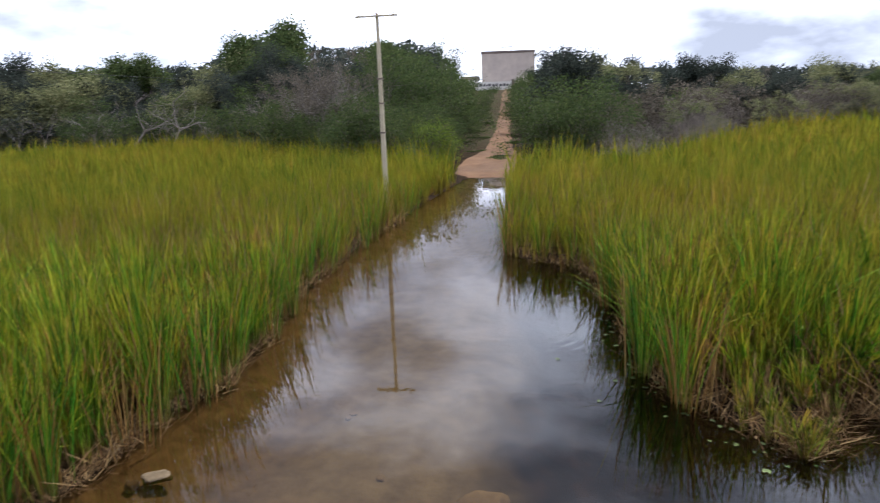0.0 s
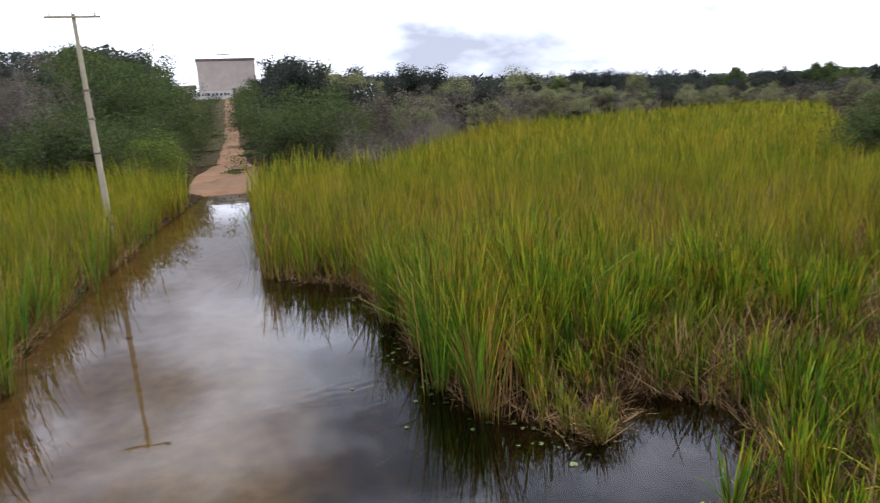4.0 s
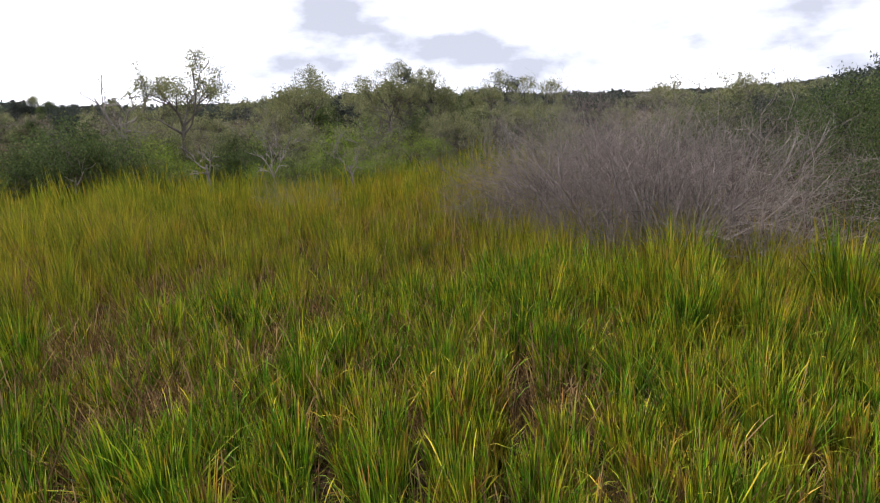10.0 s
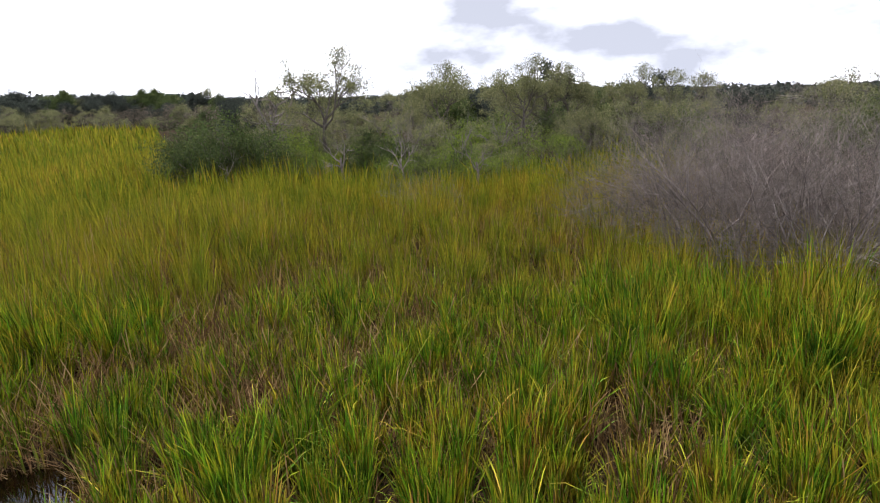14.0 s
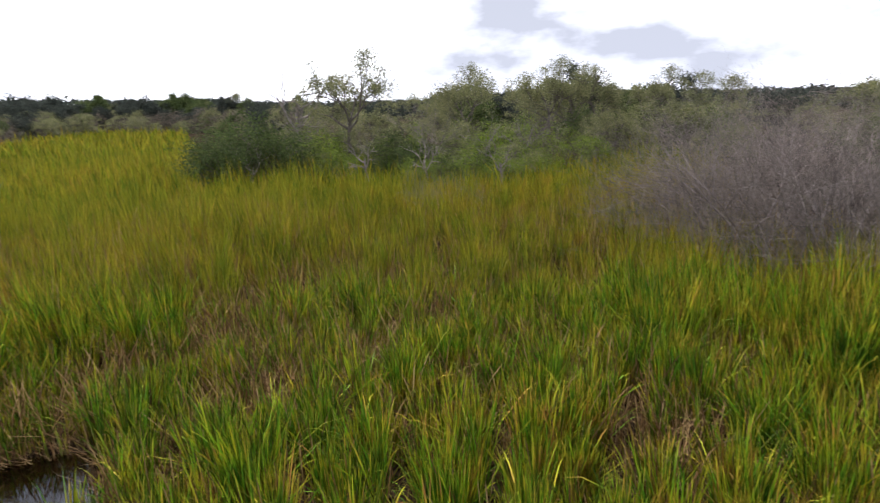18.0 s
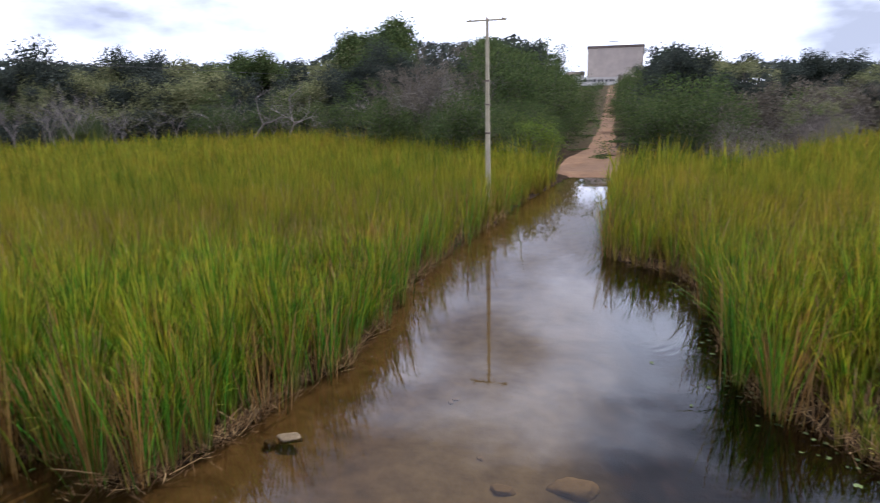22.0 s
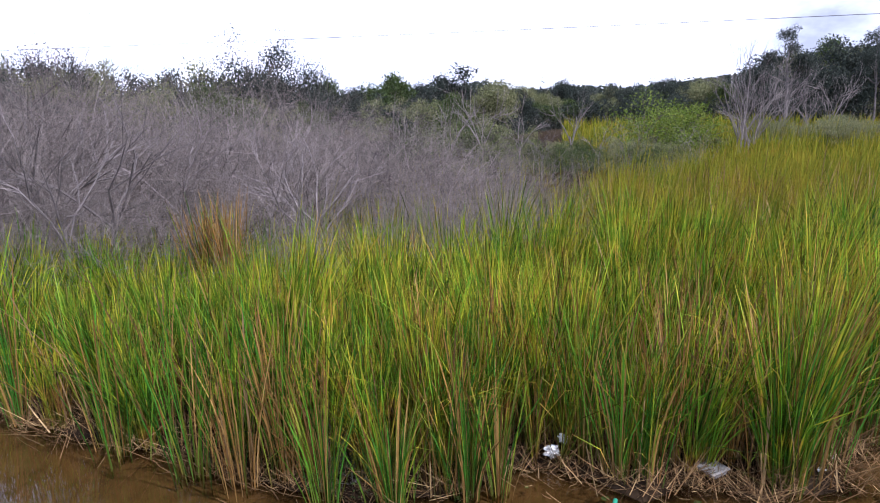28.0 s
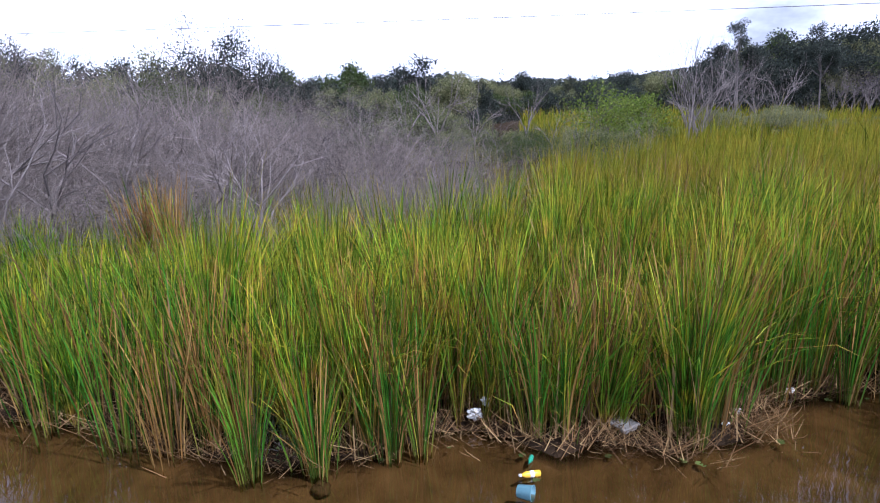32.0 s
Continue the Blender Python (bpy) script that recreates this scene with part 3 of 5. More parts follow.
WORN = ((7.4, 8.0, 2.0, 1.2, 1.0), (10.0, 6.8, 2.4, 1.5, 1.0), (7.8, 5.0, 1.7, 1.0, 0.9), (9.6, 3.9, 1.9, 0.9, 0.9), (12.0, 3.2, 1.6, 1.0, 0.7), (8.4, 1.7, 1.3, 1.0, 0.8),
        (10.8, 0.6, 1.7, 0.9, 0.8), (8.2, -1.4, 1.5, 0.9, 0.8), (10.8, -2.6, 1.2, 0.8, 0.7), (13.5, 7.0, 2.0, 1.0, 0.6), (-10.6, -5.1, 0.8, 0.8, 1.2), (-11.6, -5.6, 0.7, 0.7, 1.25), (-9.8, -0.6, 0.8, 0.6, 0.4), (-8.6, 2.4, 0.8, 0.6, 0.5), (-6.8, 16.9, 1.7, 0.9, 0.9), (-10.5, 13.0, 1.6, 0.8, 0.5), (-15.0, 17.0, 2.4, 1.0, 0.5), (-12.0, 8.0, 1.5, 0.7, 0.5))


def brown_zone(x, y):
    """How far reeds are lodged and dry there, 0 to 1."""
    z = np.zeros(np.shape(x))
    for cx, cy, a, b, k in WORN:
        z = np.maximum(z, 0.8 * k * np.exp(-((x - cx) / a) ** 2 - ((y - cy) / b) ** 2))
    return np.clip(z * (1 + 0.5 * wave(x, y, 2.4, 8.0)), 0, 1)


def scatter(r0, r1, density, rng):
    n_ = int(np.pi * (r1 * r1 - r0 * r0) * density)
    rr, th = np.sqrt(rng.uniform(r0 * r0, r1 * r1, n_)), rng.uniform(0, 2 * np.pi, n_)
    x, y = rr * np.sin(th), rr * np.cos(th)
    az = azimuth(x, y)
    far_meadow = (az > -85) & (az < -64) & (rr > 40) & (rr < 84)
    k = (az > -150) & (az < 145) & (far_meadow | ((az < -82) & (rr < 25) & (rng.random(n_) < 0.14)) | (rr < reach(x, y) + rng.normal(0, 1.2, n_) * np.minimum(rr / 25, 1.5)))
    x, y = x[k], y[k]
    s = shore(x, y)
    k = s > -0.10 + 0.22 * np.abs(wave(x, y, 4.0, 3.0)) + 0.34 * ((x < -2) & (y < 11)) * rng.random(len(x)) ** 0.5
    x, y, s = x[k], y[k], s[k]
    road_clear = ~((y > 34.5) & (np.abs(x - road_x(y)) < np.interp(y, [34, 38, 46], [1.6, 3.0, 2.6])))
    tuft = 0.45 + 0.5 * wave(x, y, 4.6, 0.4) + 0.95 * wave(x, y, 11.0, 2.4) * np.clip((18 - np.hypot(x, y)) / 8, 0, 1) + 0.3 * wave(x, y, 1.3, 1.4)
    k = road_clear & (rng.uniform(0, 1, len(x)) < np.clip(tuft + 0.12, 0.05, 1)) & (rng.uniform(0, 1, len(x)) > 0.78 * brown_zone(x, y))
    return x[k], y[k], s[k]


def reed_height(x, y, rng):
    h = 2.05 * (1 + 0.13 * wave(x, y, 0.55, 5.0) + 0.17 * wave(x, y, 1.7, 6.0)) * (1 - 0.40 * smooth(x, 3.5, 4.5) * (1 - smooth(y, 7.6, 10.0)) * (1 - 0.95 * smooth(x, 9.0, 11.5) * (1 - smooth(y, -2.5, 1.5))) * (1 - 0.5 * smooth(x, 12, 26))) * (1 - 0.42 * brown_zone(x, y))
    h = h * (1 - 0.26 * smooth(-x, 6.5, 9.0) * smooth(-y, 1.5, 5.0))
    h = h * (1 - 0.78 * np.exp(-((x - 4.7) / 0.9) ** 2 - ((y - 7.8) / 0.9) ** 2))
    return h * np.clip(rng.normal(0.82, 0.17, len(x)), 0.35, 1.15)


def clumps(x, y, cell=0.62):
    """The middle of the tussock that each plant belongs to, and a number of its own from 0 to 1."""
    ci, cj = np.floor(x / cell), np.floor(y / cell)
    best, bx_, by_, bh = np.full(len(x), 1e9), x.copy(), y.copy(), np.zeros(len(x))
    for di in (-1, 0, 1):
        for dj in (-1, 0, 1):
            i, j = ci + di, cj + dj
            h1 = np.modf(np.abs(np.sin(i * 127.1 + j * 311.7)) * 4375.85)[0]
            h2 = np.modf(np.abs(np.sin(i * 269.5 + j * 183.3)) * 4375.85)[0]
            mx_, my_ = (i + h1) * cell, (j + h2) * cell
            d = np.hypot(mx_ - x, my_ - y)
            k = d < best
            best, bx_, by_, bh = np.where(k, d, best), np.where(k, mx_, bx_), np.where(k, my_, by_), np.where(k, np.modf(h1 * 7.3 + h2 * 3.1)[0], bh)
    return bx_, by_, bh


def reed_bed(name, label, side, zone, material):
    """Reeds of one stretch: plants of several leaves that fan out from one foot."""
    r0, r1, density, leaves, width, segs, seed = zone
    if side > 0 and r0 == 14.0:
        r0 = 10.0
    density = density * (1.25 if side < 0 and r1 < 20 else 1.0)
    rng = np.random.default_rng(seed)
    x, y, s = scatter(r0, r1, density, rng)
    k = (x - 0.045 * np.clip(y, 0, 60) > -0.6) == (side > 0)
    k &= np.hypot((x + 6.3) / 0.55, (y - 0.42) / 0.28) > 1
    x, y = x[k], y[k]
    cx_, cy_, own = clumps(x, y, 0.78 if r1 < 20 else 1.05)
    pull = (0.6 if side < 0 and r1 < 20 else 0.45 if r1 < 20 else 0.36 if r1 < 40 else 0.2) * (shore(cx_, cy_) > 0.0)
    x, y = x + (cx_ - x) * pull, y + (cy_ - y) * pull
    tall_ = reed_height(x, y, rng) * (0.74 + 0.42 * own)
    sweep = 2.5 * wave(x, y, 1.3, 9.0) + 1.2
    away, reach_ = np.arctan2(y - cy_, x - cx_), np.hypot(y - cy_, x - cx_)
    x, y, tall_, sweep, own, away, reach_ = (np.repeat(v, leaves) for v in (x, y, tall_, sweep, own, away, reach_))
    n_ = len(x)
    way = rng.uniform(0, 2 * np.pi, n_)
    foot = np.abs(rng.normal(0, 0.035 if leaves > 1 else 0, n_))
    x, y = x + np.cos(way) * foot, y + np.sin(way) * foot
    lean = rng.uniform(0.0, 0.065, n_) * (leaves > 1) + np.abs(rng.normal(0, 0.025, n_))
    swept = np.clip(wave(x, y, 1.15, 3.3) + 0.05, 0, 1)
    lean = lean + (0.10 * (own > 0.6) + 0.15 * swept) * rng.random(n_) + 0.10 * reach_ * rng.random(n_)
    way = np.where(rng.random(n_) < 0.2 + 0.6 * swept, sweep + 1.3 * (own - 0.5) + rng.normal(0, 0.5, n_), np.where(rng.random(n_) < 0.6, away + rng.normal(0, 0.5, n_), way))
    v, t = blades(x, y, height(x, y) - 0.03, tall_ * (1.05 - 0.5 * rng.random(n_) ** 1.6), width * rng.uniform(0.6, 1.3, n_) * (0.72 if side < 0 else 1.0), lean,
                  np.abs(rng.normal(0, 0.11, n_)) + (rng.random(n_) < 0.2) * rng.uniform(0.15, 0.6, n_), segs, rng, way)
    return tagged(new(name, along_leaf(quick_mesh(name, v, t, material), segs)), label, "reeds", kind="stuff")


ZONES = [(4.0, 14.0, 88, 10, 0.0175, 3, 11), (14.0, 30.0, 48, 6, 0.020, 2, 12), (30.0, 60.0, 80, 1, 0.06, 2, 13), (60.0, 135.0, 15, 1, 0.15, 2, 14)]
for zi, zone in enumerate(ZONES):
    for side in (-1, 1):
        reed_bed("reed_bed", ["tall green cattail reeds standing in the marsh", "green and yellow reeds across the open marsh",
                              "yellowish reeds thinning into the distance", "far olive reeds before the woods"][zi], side, zone, REED if zi == 0 else REED_FAR)

# dry, broken leaves lying along the banks and in the lodged patches
rng = np.random.default_rng(21)
n0 = 110000
x, y = rng.uniform(-12, 14, n0), rng.uniform(-9, 24, n0)
s = shore(x, y)
k = (s > -0.12) & (rng.uniform(0, 1, n0) < np.maximum(np.exp(-np.maximum(s, 0) / 0.45) * 0.8, 0.75 * brown_zone(x, y)) + 0.05)
x, y = x[k], y[k]
n_ = len(x)
v, t = blades(x, y, np.maximum(height(x, y), 0.0) + rng.uniform(0.0, 0.12, n_) + 0.25 * brown_zone(x, y) * rng.uniform(0, 1, n_), rng.uniform(0.2, 0.75, n_),
              rng.uniform(0.008, 0.018, n_), rng.uniform(0.75, 0.95, n_), rng.uniform(-0.1, 0.06, n_), 2, rng)
tagged(new("dry_litter", quick_mesh("dry_litter", v, t, DRY)), "straw-coloured broken reed leaves along the bank", "litter", kind="stuff")
# straw washed up along the water's edge
bx, by = [], []
for bank, lo, hi in ((LEFT_BANK, 2, 28), (RIGHT_BANK, 4, 19)):
    for a, b in zip(bank[lo:hi], bank[lo + 1:hi + 1]):
        m_ = int(math.dist(a, b) * (420 if a[0] > -4.6 or a[1] > 5.5 else 260))
        f = rng.random(m_)
        nrm = np.array([-(b[1] - a[1]), b[0] - a[0]]) / math.dist(a, b)
        o_ = rng.normal(-0.02, 0.17, m_) - 0.08
        bx.append(a[0] + (b[0] - a[0]) * f - nrm[0] * o_)
        by.append(a[1] + (b[1] - a[1]) * f - nrm[1] * o_)
bx, by = np.concatenate(bx), np.concatenate(by)
lift_ = np.zeros(len(bx))
# small heaps of straw on the west bank, and a spit of it in the cove
HEAPS = ((-6.1, -1.15, 0.22), (-6.2, 0.5, 0.25), (-5.9, 1.6, 0.18), (-5.8, 2.0, 0.20), (-5.72, 2.42, 0.22), (-6.95, 3.75, 0.2), (-6.35, 3.6, 0.14), (-6.1, 3.5, 0.16), (-5.95, 3.42, 0.16), (-5.35, 5.55, 0.25), (-5.0, 5.5, 0.3))
for hx, hy, wide in HEAPS:
    m_ = int(520 * wide)
    bx, by = np.concatenate([bx, hx + rng.normal(0, wide, m_)]), np.concatenate([by, hy + rng.normal(0, wide, m_)])
    lift_ = np.concatenate([lift_, np.abs(rng.normal(0, 0.03, m_)) + 0.001])
keep = (lift_ > 0) | (wave(bx, by, 2.1, 4.0) + rng.normal(0, 0.35, len(bx)) > -0.15)
bx, by, lift_ = bx[keep], by[keep], lift_[keep]
n_ = len(bx)
v, t = blades(bx, by, np.maximum(height(bx, by), 0.004) + lift_ + np.abs(rng.normal(0, 0.05, n_)), rng.uniform(0.10, 0.42, n_), rng.uniform(0.005, 0.011, n_), rng.uniform(0.86, 0.99, n_),
              rng.uniform(-0.25, 0.0, n_), 2, rng, rng.uniform(0, 6.3, n_))
tagged(new("bank_straw", quick_mesh("bank_straw", v, t, DRY)), "tangled straw of dead reeds at the waterline", "straw", kind="stuff")
# dry standing leaves among the green, thickest in the worn patches
x, y, s = scatter(4.0, 24.0, 60, rng)
k = (x > 0) | (rng.random(len(x)) < 0.9)
x, y = x[k], y[k]
xs_, ys_, ss_ = scatter(4.0, 13.0, 130, rng)
k = (ss_ < 0.9) & (rng.random(len(xs_)) < 0.8)
x, y = np.concatenate([x, xs_[k]]), np.concatenate([y, ys_[k]])
xw, yw = np.concatenate([rng.uniform(5, 16, 30000), rng.uniform(-18, -5, 40000)]), np.concatenate([rng.uniform(-4, 10, 30000), rng.uniform(6, 19, 40000)])
k = (rng.random(70000) < brown_zone(xw, yw) * 0.85) & (shore(xw, yw) > 0.05)
nw = int(k.sum())
n_ = len(x)
hh = np.concatenate([reed_height(x, y, rng) * rng.uniform(0.25, 0.95, n_), rng.uniform(0.35, 1.25, nw)])
ln = np.concatenate([np.abs(rng.normal(0.06, 0.09, n_)), rng.uniform(0.05, 0.8, nw)])
x, y = np.concatenate([x, xw[k]]), np.concatenate([y, yw[k]])
n_ = len(x)
v, t = blades(x, y, height(x, y), hh, rng.uniform(0.012, 0.022, n_), ln, np.abs(rng.normal(0.05, 0.14, n_)), 3, rng)
tagged(new("dry_reeds", quick_mesh("dry_reeds", v, t, DRY)), "dead brown reed stalks among the green", "reeds", kind="stuff")


# ---------------------------------------------------------------- trees and shrubs
def tubes(segs, sides):
    """Tapered branches from rows of (start, end, radius, radius)."""
    a, b = np.array([s[0] for s in segs]), np.array([s[1] for s in segs])
    ra, rb = np.array([s[2] for s in segs]), np.array([s[3] for s in segs])
    d = b - a
    d /= np.maximum(np.linalg.norm(d, axis=1), 1e-9)[:, None]
    ref = np.where(np.abs(d[:, 2:3]) > 0.9, np.array([[1.0, 0, 0]]), np.array([[0, 0, 1.0]]))
    u = np.cross(d, ref)
    u /= np.linalg.norm(u, axis=1)[:, None]
    w = np.cross(d, u)
    vs = []
    for c, rad in ((a, ra), (b, rb)):
        for k in range(sides):
            q = 2 * np.pi * k / sides
            vs.append(c + (u * np.cos(q) + w * np.sin(q)) * rad[:, None])
    v = np.stack(vs, 1)
    t = []
    for k in range(sides):
        k2 = (k + 1) % sides
        t += [(k, k2, sides + k2), (k, sides + k2, sides + k)]
    t = np.array(t)[None] + (np.arange(len(segs)) * 2 * sides)[:, None, None]
    return v.reshape(-1, 3), t.reshape(-1, 3)


def leaf_mesh(name, centres, size, material, rng):
    n_ = len(centres)
    u = rng.normal(0, 1, (n_, 3))
    u /= np.linalg.norm(u, axis=1)[:, None]
    w = np.cross(u, rng.normal(0, 1, (n_, 3)))
    w /= np.linalg.norm(w, axis=1)[:, None]
    s_ = size * rng.uniform(0.6, 1.4, (n_, 1))
    nrm = np.cross(u, w)
    v = np.stack([centres - u * s_, centres + w * s_ * 0.45 + nrm * s_ * 0.12, centres + u * s_, centres - w * s_ * 0.45 + nrm * s_ * 0.12], 1).reshape(-1, 3)
    t = (np.array([(0, 1, 2), (0, 2, 3)])[None] + (np.arange(n_) * 4)[:, None, None]).reshape(-1, 3)
    return quick_mesh(name, v, t, material)


def grow(rng, start, way, length, radius, depth, segs, tips, spread, kids, droop=0.0, pieces=3, curl=0.23):
    p, d = np.array(start, float), np.array(way, float)
    d /= np.linalg.norm(d)
    pts = [p]
    for i in range(pieces):
        d = d + rng.normal(0, curl, 3) + np.array([0, 0, 0.06 - droop])
        d /= np.linalg.norm(d)
        q = p + d * length / pieces
        segs.append((p, q, radius * (1 - 0.5 * i / pieces), radius * (1 - 0.5 * (i + 1) / pieces)))
        p = q
        pts.append(p)
    tips.append(p)
    if depth <= 0:
        return
    for j in range(kids):
        k = rng.uniform(0.35, 1.0)
        f = k * pieces
        i = min(int(f), pieces - 1)
        b = pts[i] + (pts[i + 1] - pts[i]) * (f - i)
        side = rng.normal(0, 1, 3)
        side -= d * side.dot(d)
        side /= np.linalg.norm(side)
        grow(rng, b, d * (1 - spread * 0.4) + side * spread, length * rng.uniform(0.5, 0.75), radius * 0.5, depth - 1, segs, tips, spread, max(kids - 1, 2), droop, max(pieces - 1, 1 if curl < 0.3 else 2), curl)


def make_tree(name, seed, trunk_h, total_h, radius, spread, depth, kids, leaf, leaf_n, clump, material, label, bark=None, stems=1, category="tree", group="", curl=0.23):
    rng = np.random.default_rng(seed)
    segs, tips = [], []
    firsts = []
    for s_ in range(stems):
        firsts.append(len(segs))
        base = np.array([rng.normal(0, 0.15) * (stems > 1), rng.normal(0, 0.15) * (stems > 1), -0.15])
        tilt = rng.normal(0, 0.06 if stems == 1 else 0.3, 3)
        tilt[2] = 1
        p, d, n_ = base, tilt / np.linalg.norm(tilt), 4
        for i in range(n_):
            d = d + rng.normal(0, 0.07 if curl < 0.3 else 0.2, 3)
            d /= np.linalg.norm(d)
            q = p + d * trunk_h / n_
            segs.append((p, q, radius * (1.25 - 0.55 * i / n_), radius * (1.25 - 0.55 * (i + 1) / n_)))
            p = q
        for j in range(kids + 1):
            a = 2 * np.pi * (j + rng.uniform(0, 0.6)) / (kids + 1)
            lo = rng.uniform(0.6, 1.0)
            b = base + (p - base) * lo
            grow(rng, b, (math.cos(a) * spread, math.sin(a) * spread, rng.uniform(0.5, 1.0)), (total_h - trunk_h) * rng.uniform(0.5, 0.75), radius * 0.5, depth, segs, tips, spread * 0.8, kids, curl=curl)
    top = max(t_[2] for t_ in tips)
    k = total_h / top
    segs = [(a * k, b * k, ra, rb) for a, b, ra, rb in segs]
    tips = np.array(tips) * k
    thing = new(name)
    if leaf_n or stems == 1:
        firsts = [0]
    for a, b in zip(firsts, firsts[1:] + [len(segs)]):
        v, t = tubes(segs[a:b], 4 if radius > 0.06 else 3)
        word = "trunk" if leaf_n or stems == 1 else "stem"
        part_mesh(word, quick_mesh(word, v, t, bark or BARK), thing)
    if leaf_n:
        pick = tips[rng.integers(0, len(tips), leaf_n)]
        off = rng.normal(0, 1, (leaf_n, 3))
        off *= (1.7 * clump * rng.random((leaf_n, 1)) ** 0.52) / np.linalg.norm(off, axis=1)[:, None]
        centres = pick + off * np.array([1, 1, 0.75])
        centres[:, 2] = np.maximum(centres[:, 2], 0.1)
        part_mesh("crown", leaf_mesh("crown", centres, leaf, material, rng), thing)
    return tagged(thing, label, category, group)


def put(thing, x, y, size=1.0, turn=0.0, wide=1.0):
    m = pose(x, y, ground_z(x, y), 0, 0, turn) @ Matrix.Diagonal((size * wide, size * wide, size, 1))
    c = copy_thing(thing, m)
    return c


def place_first(thing, x, y, size=1.0, turn=0.0, wide=1.0):
    thing.matrix_basis = pose(x, y, ground_z(x, y), 0, 0, turn) @ Matrix.Diagonal((size * wide, size * wide, size, 1))


class Kind:
    """A kind of plant with variants of one metre's height scale, planted one by one."""

    def __init__(self, variants, heights):
        self.variants, self.heights, self.used = variants, heights, [False] * len(variants)

    def plant(self, x, y, h, rng, wide=1.0):
        i = int(rng.integers(0, len(self.variants)))
        m = pose(x, y, ground_z(x, y) - 0.05, 0, 0, rng.uniform(0, 360)) @ Matrix.Diagonal((h / self.heights[i] * wide, h / self.heights[i] * wide, h / self.heights[i], 1))
        if not self.used[i]:
            self.used[i] = True
            self.variants[i].matrix_basis = m
            return self.variants[i]
        src = self.variants[i]
        keep = src.matrix_basis.copy()
        src.matrix_basis = Matrix()
        c = copy_thing(src, m)
        src.matrix_basis = keep
        return c


woods = Kind([make_tree("forest_tree", 100 + i, 2.2 + 0.3 * i, 7.0, 0.13, 0.75 + 0.1 * (i % 3), 2, 4, 0.12, 15000, 0.66 + 0.08 * (i % 3), (LEAF_DARK, LEAF_DARK, LEAF_OLIVE, LEAF_DARK, LEAF_MID)[i],
                         "dark green broadleaf tree in the woods" if i != 2 else "greyish olive tree in the woods", group="trees of the woods") for i in range(5)], [7.0] * 5)
olive = Kind([make_tree("scrub_tree", 120 + i, 1.4, 4.5, 0.10, 1.0, 2, 4, 0.050, 9500, 0.27, LEAF_OLIVE, "olive scrub tree with thin foliage", group="scrub at the marsh edge") for i in range(3)], [4.5] * 3)
dusty = Kind([make_tree("dry_tree", 130 + i, 2.0, 6.0, 0.10, 0.8, 3, 4, 0.05, 7500, 0.26, LEAF_DUSTY, "half-bare tree with dusty grey-brown foliage", bark=BARK_PALE, group="dry trees") for i in range(2)], [6.0] * 2)
green = Kind([make_tree("green_bush", 140 + i, 0.5, 2.6, 0.05, 1.1, 2, 4, 0.042, 8500, 0.25, LEAF_MID, "dense green bush at the marsh edge", stems=2, category="bush", group="bushes at the marsh edge") for i in range(4)], [2.6] * 4)
light = Kind([make_tree("light_bush", 160 + i, 0.5, 2.6, 0.05, 1.1, 2, 4, 0.042, 6500, 0.27, LEAF_LIGHT, "light green leafy shrub among the reeds", stems=3, category="bush", group="light shrubs") for i in range(2)], [2.6] * 2)
far_bush = Kind([make_tree("roadside_bush", 170 + i, 0.5, 2.6, 0.05, 1.1, 2, 4, 0.05, 6500, 0.27, LEAF_MID, "green bush beside the dirt road", stems=2, category="bush", group="bushes by the road") for i in range(2)], [2.6] * 2)
bare = Kind([make_tree("bare_tree", 180 + i, 2.2, 6.5, 0.08, 0.55, 3, 3, 0, 0, 0, None, "leafless pale grey tree at the wood's edge", bark=BARK_PALE, group="bare trees") for i in range(3)], [6.5] * 3)
brush = Kind([make_tree("dead_brush", 200 + i, 0.6, 3.0, 0.020, 0.95, 4, 4, 0, 0, 0, None, "leafless grey-mauve thicket of dead twigs", bark=TWIG, stems=3, category="dead shrub", group="dead thickets", curl=0.36) for i in range(4)], [3.0] * 4)


def skyline_height(x, y):
    az = float(azimuth(x, y))
    base = float(np.interp(az, [-100, -70, 50, 70], [3.7, 4.2, 4.5, 5.0]))
    return base + math.hypot(x, y) * math.tan(radians(float(np.interp(az, SKYLINE[:, 0], SKYLINE[:, 1])))) - ground_z(x, y)


rng = np.random.default_rng(31)
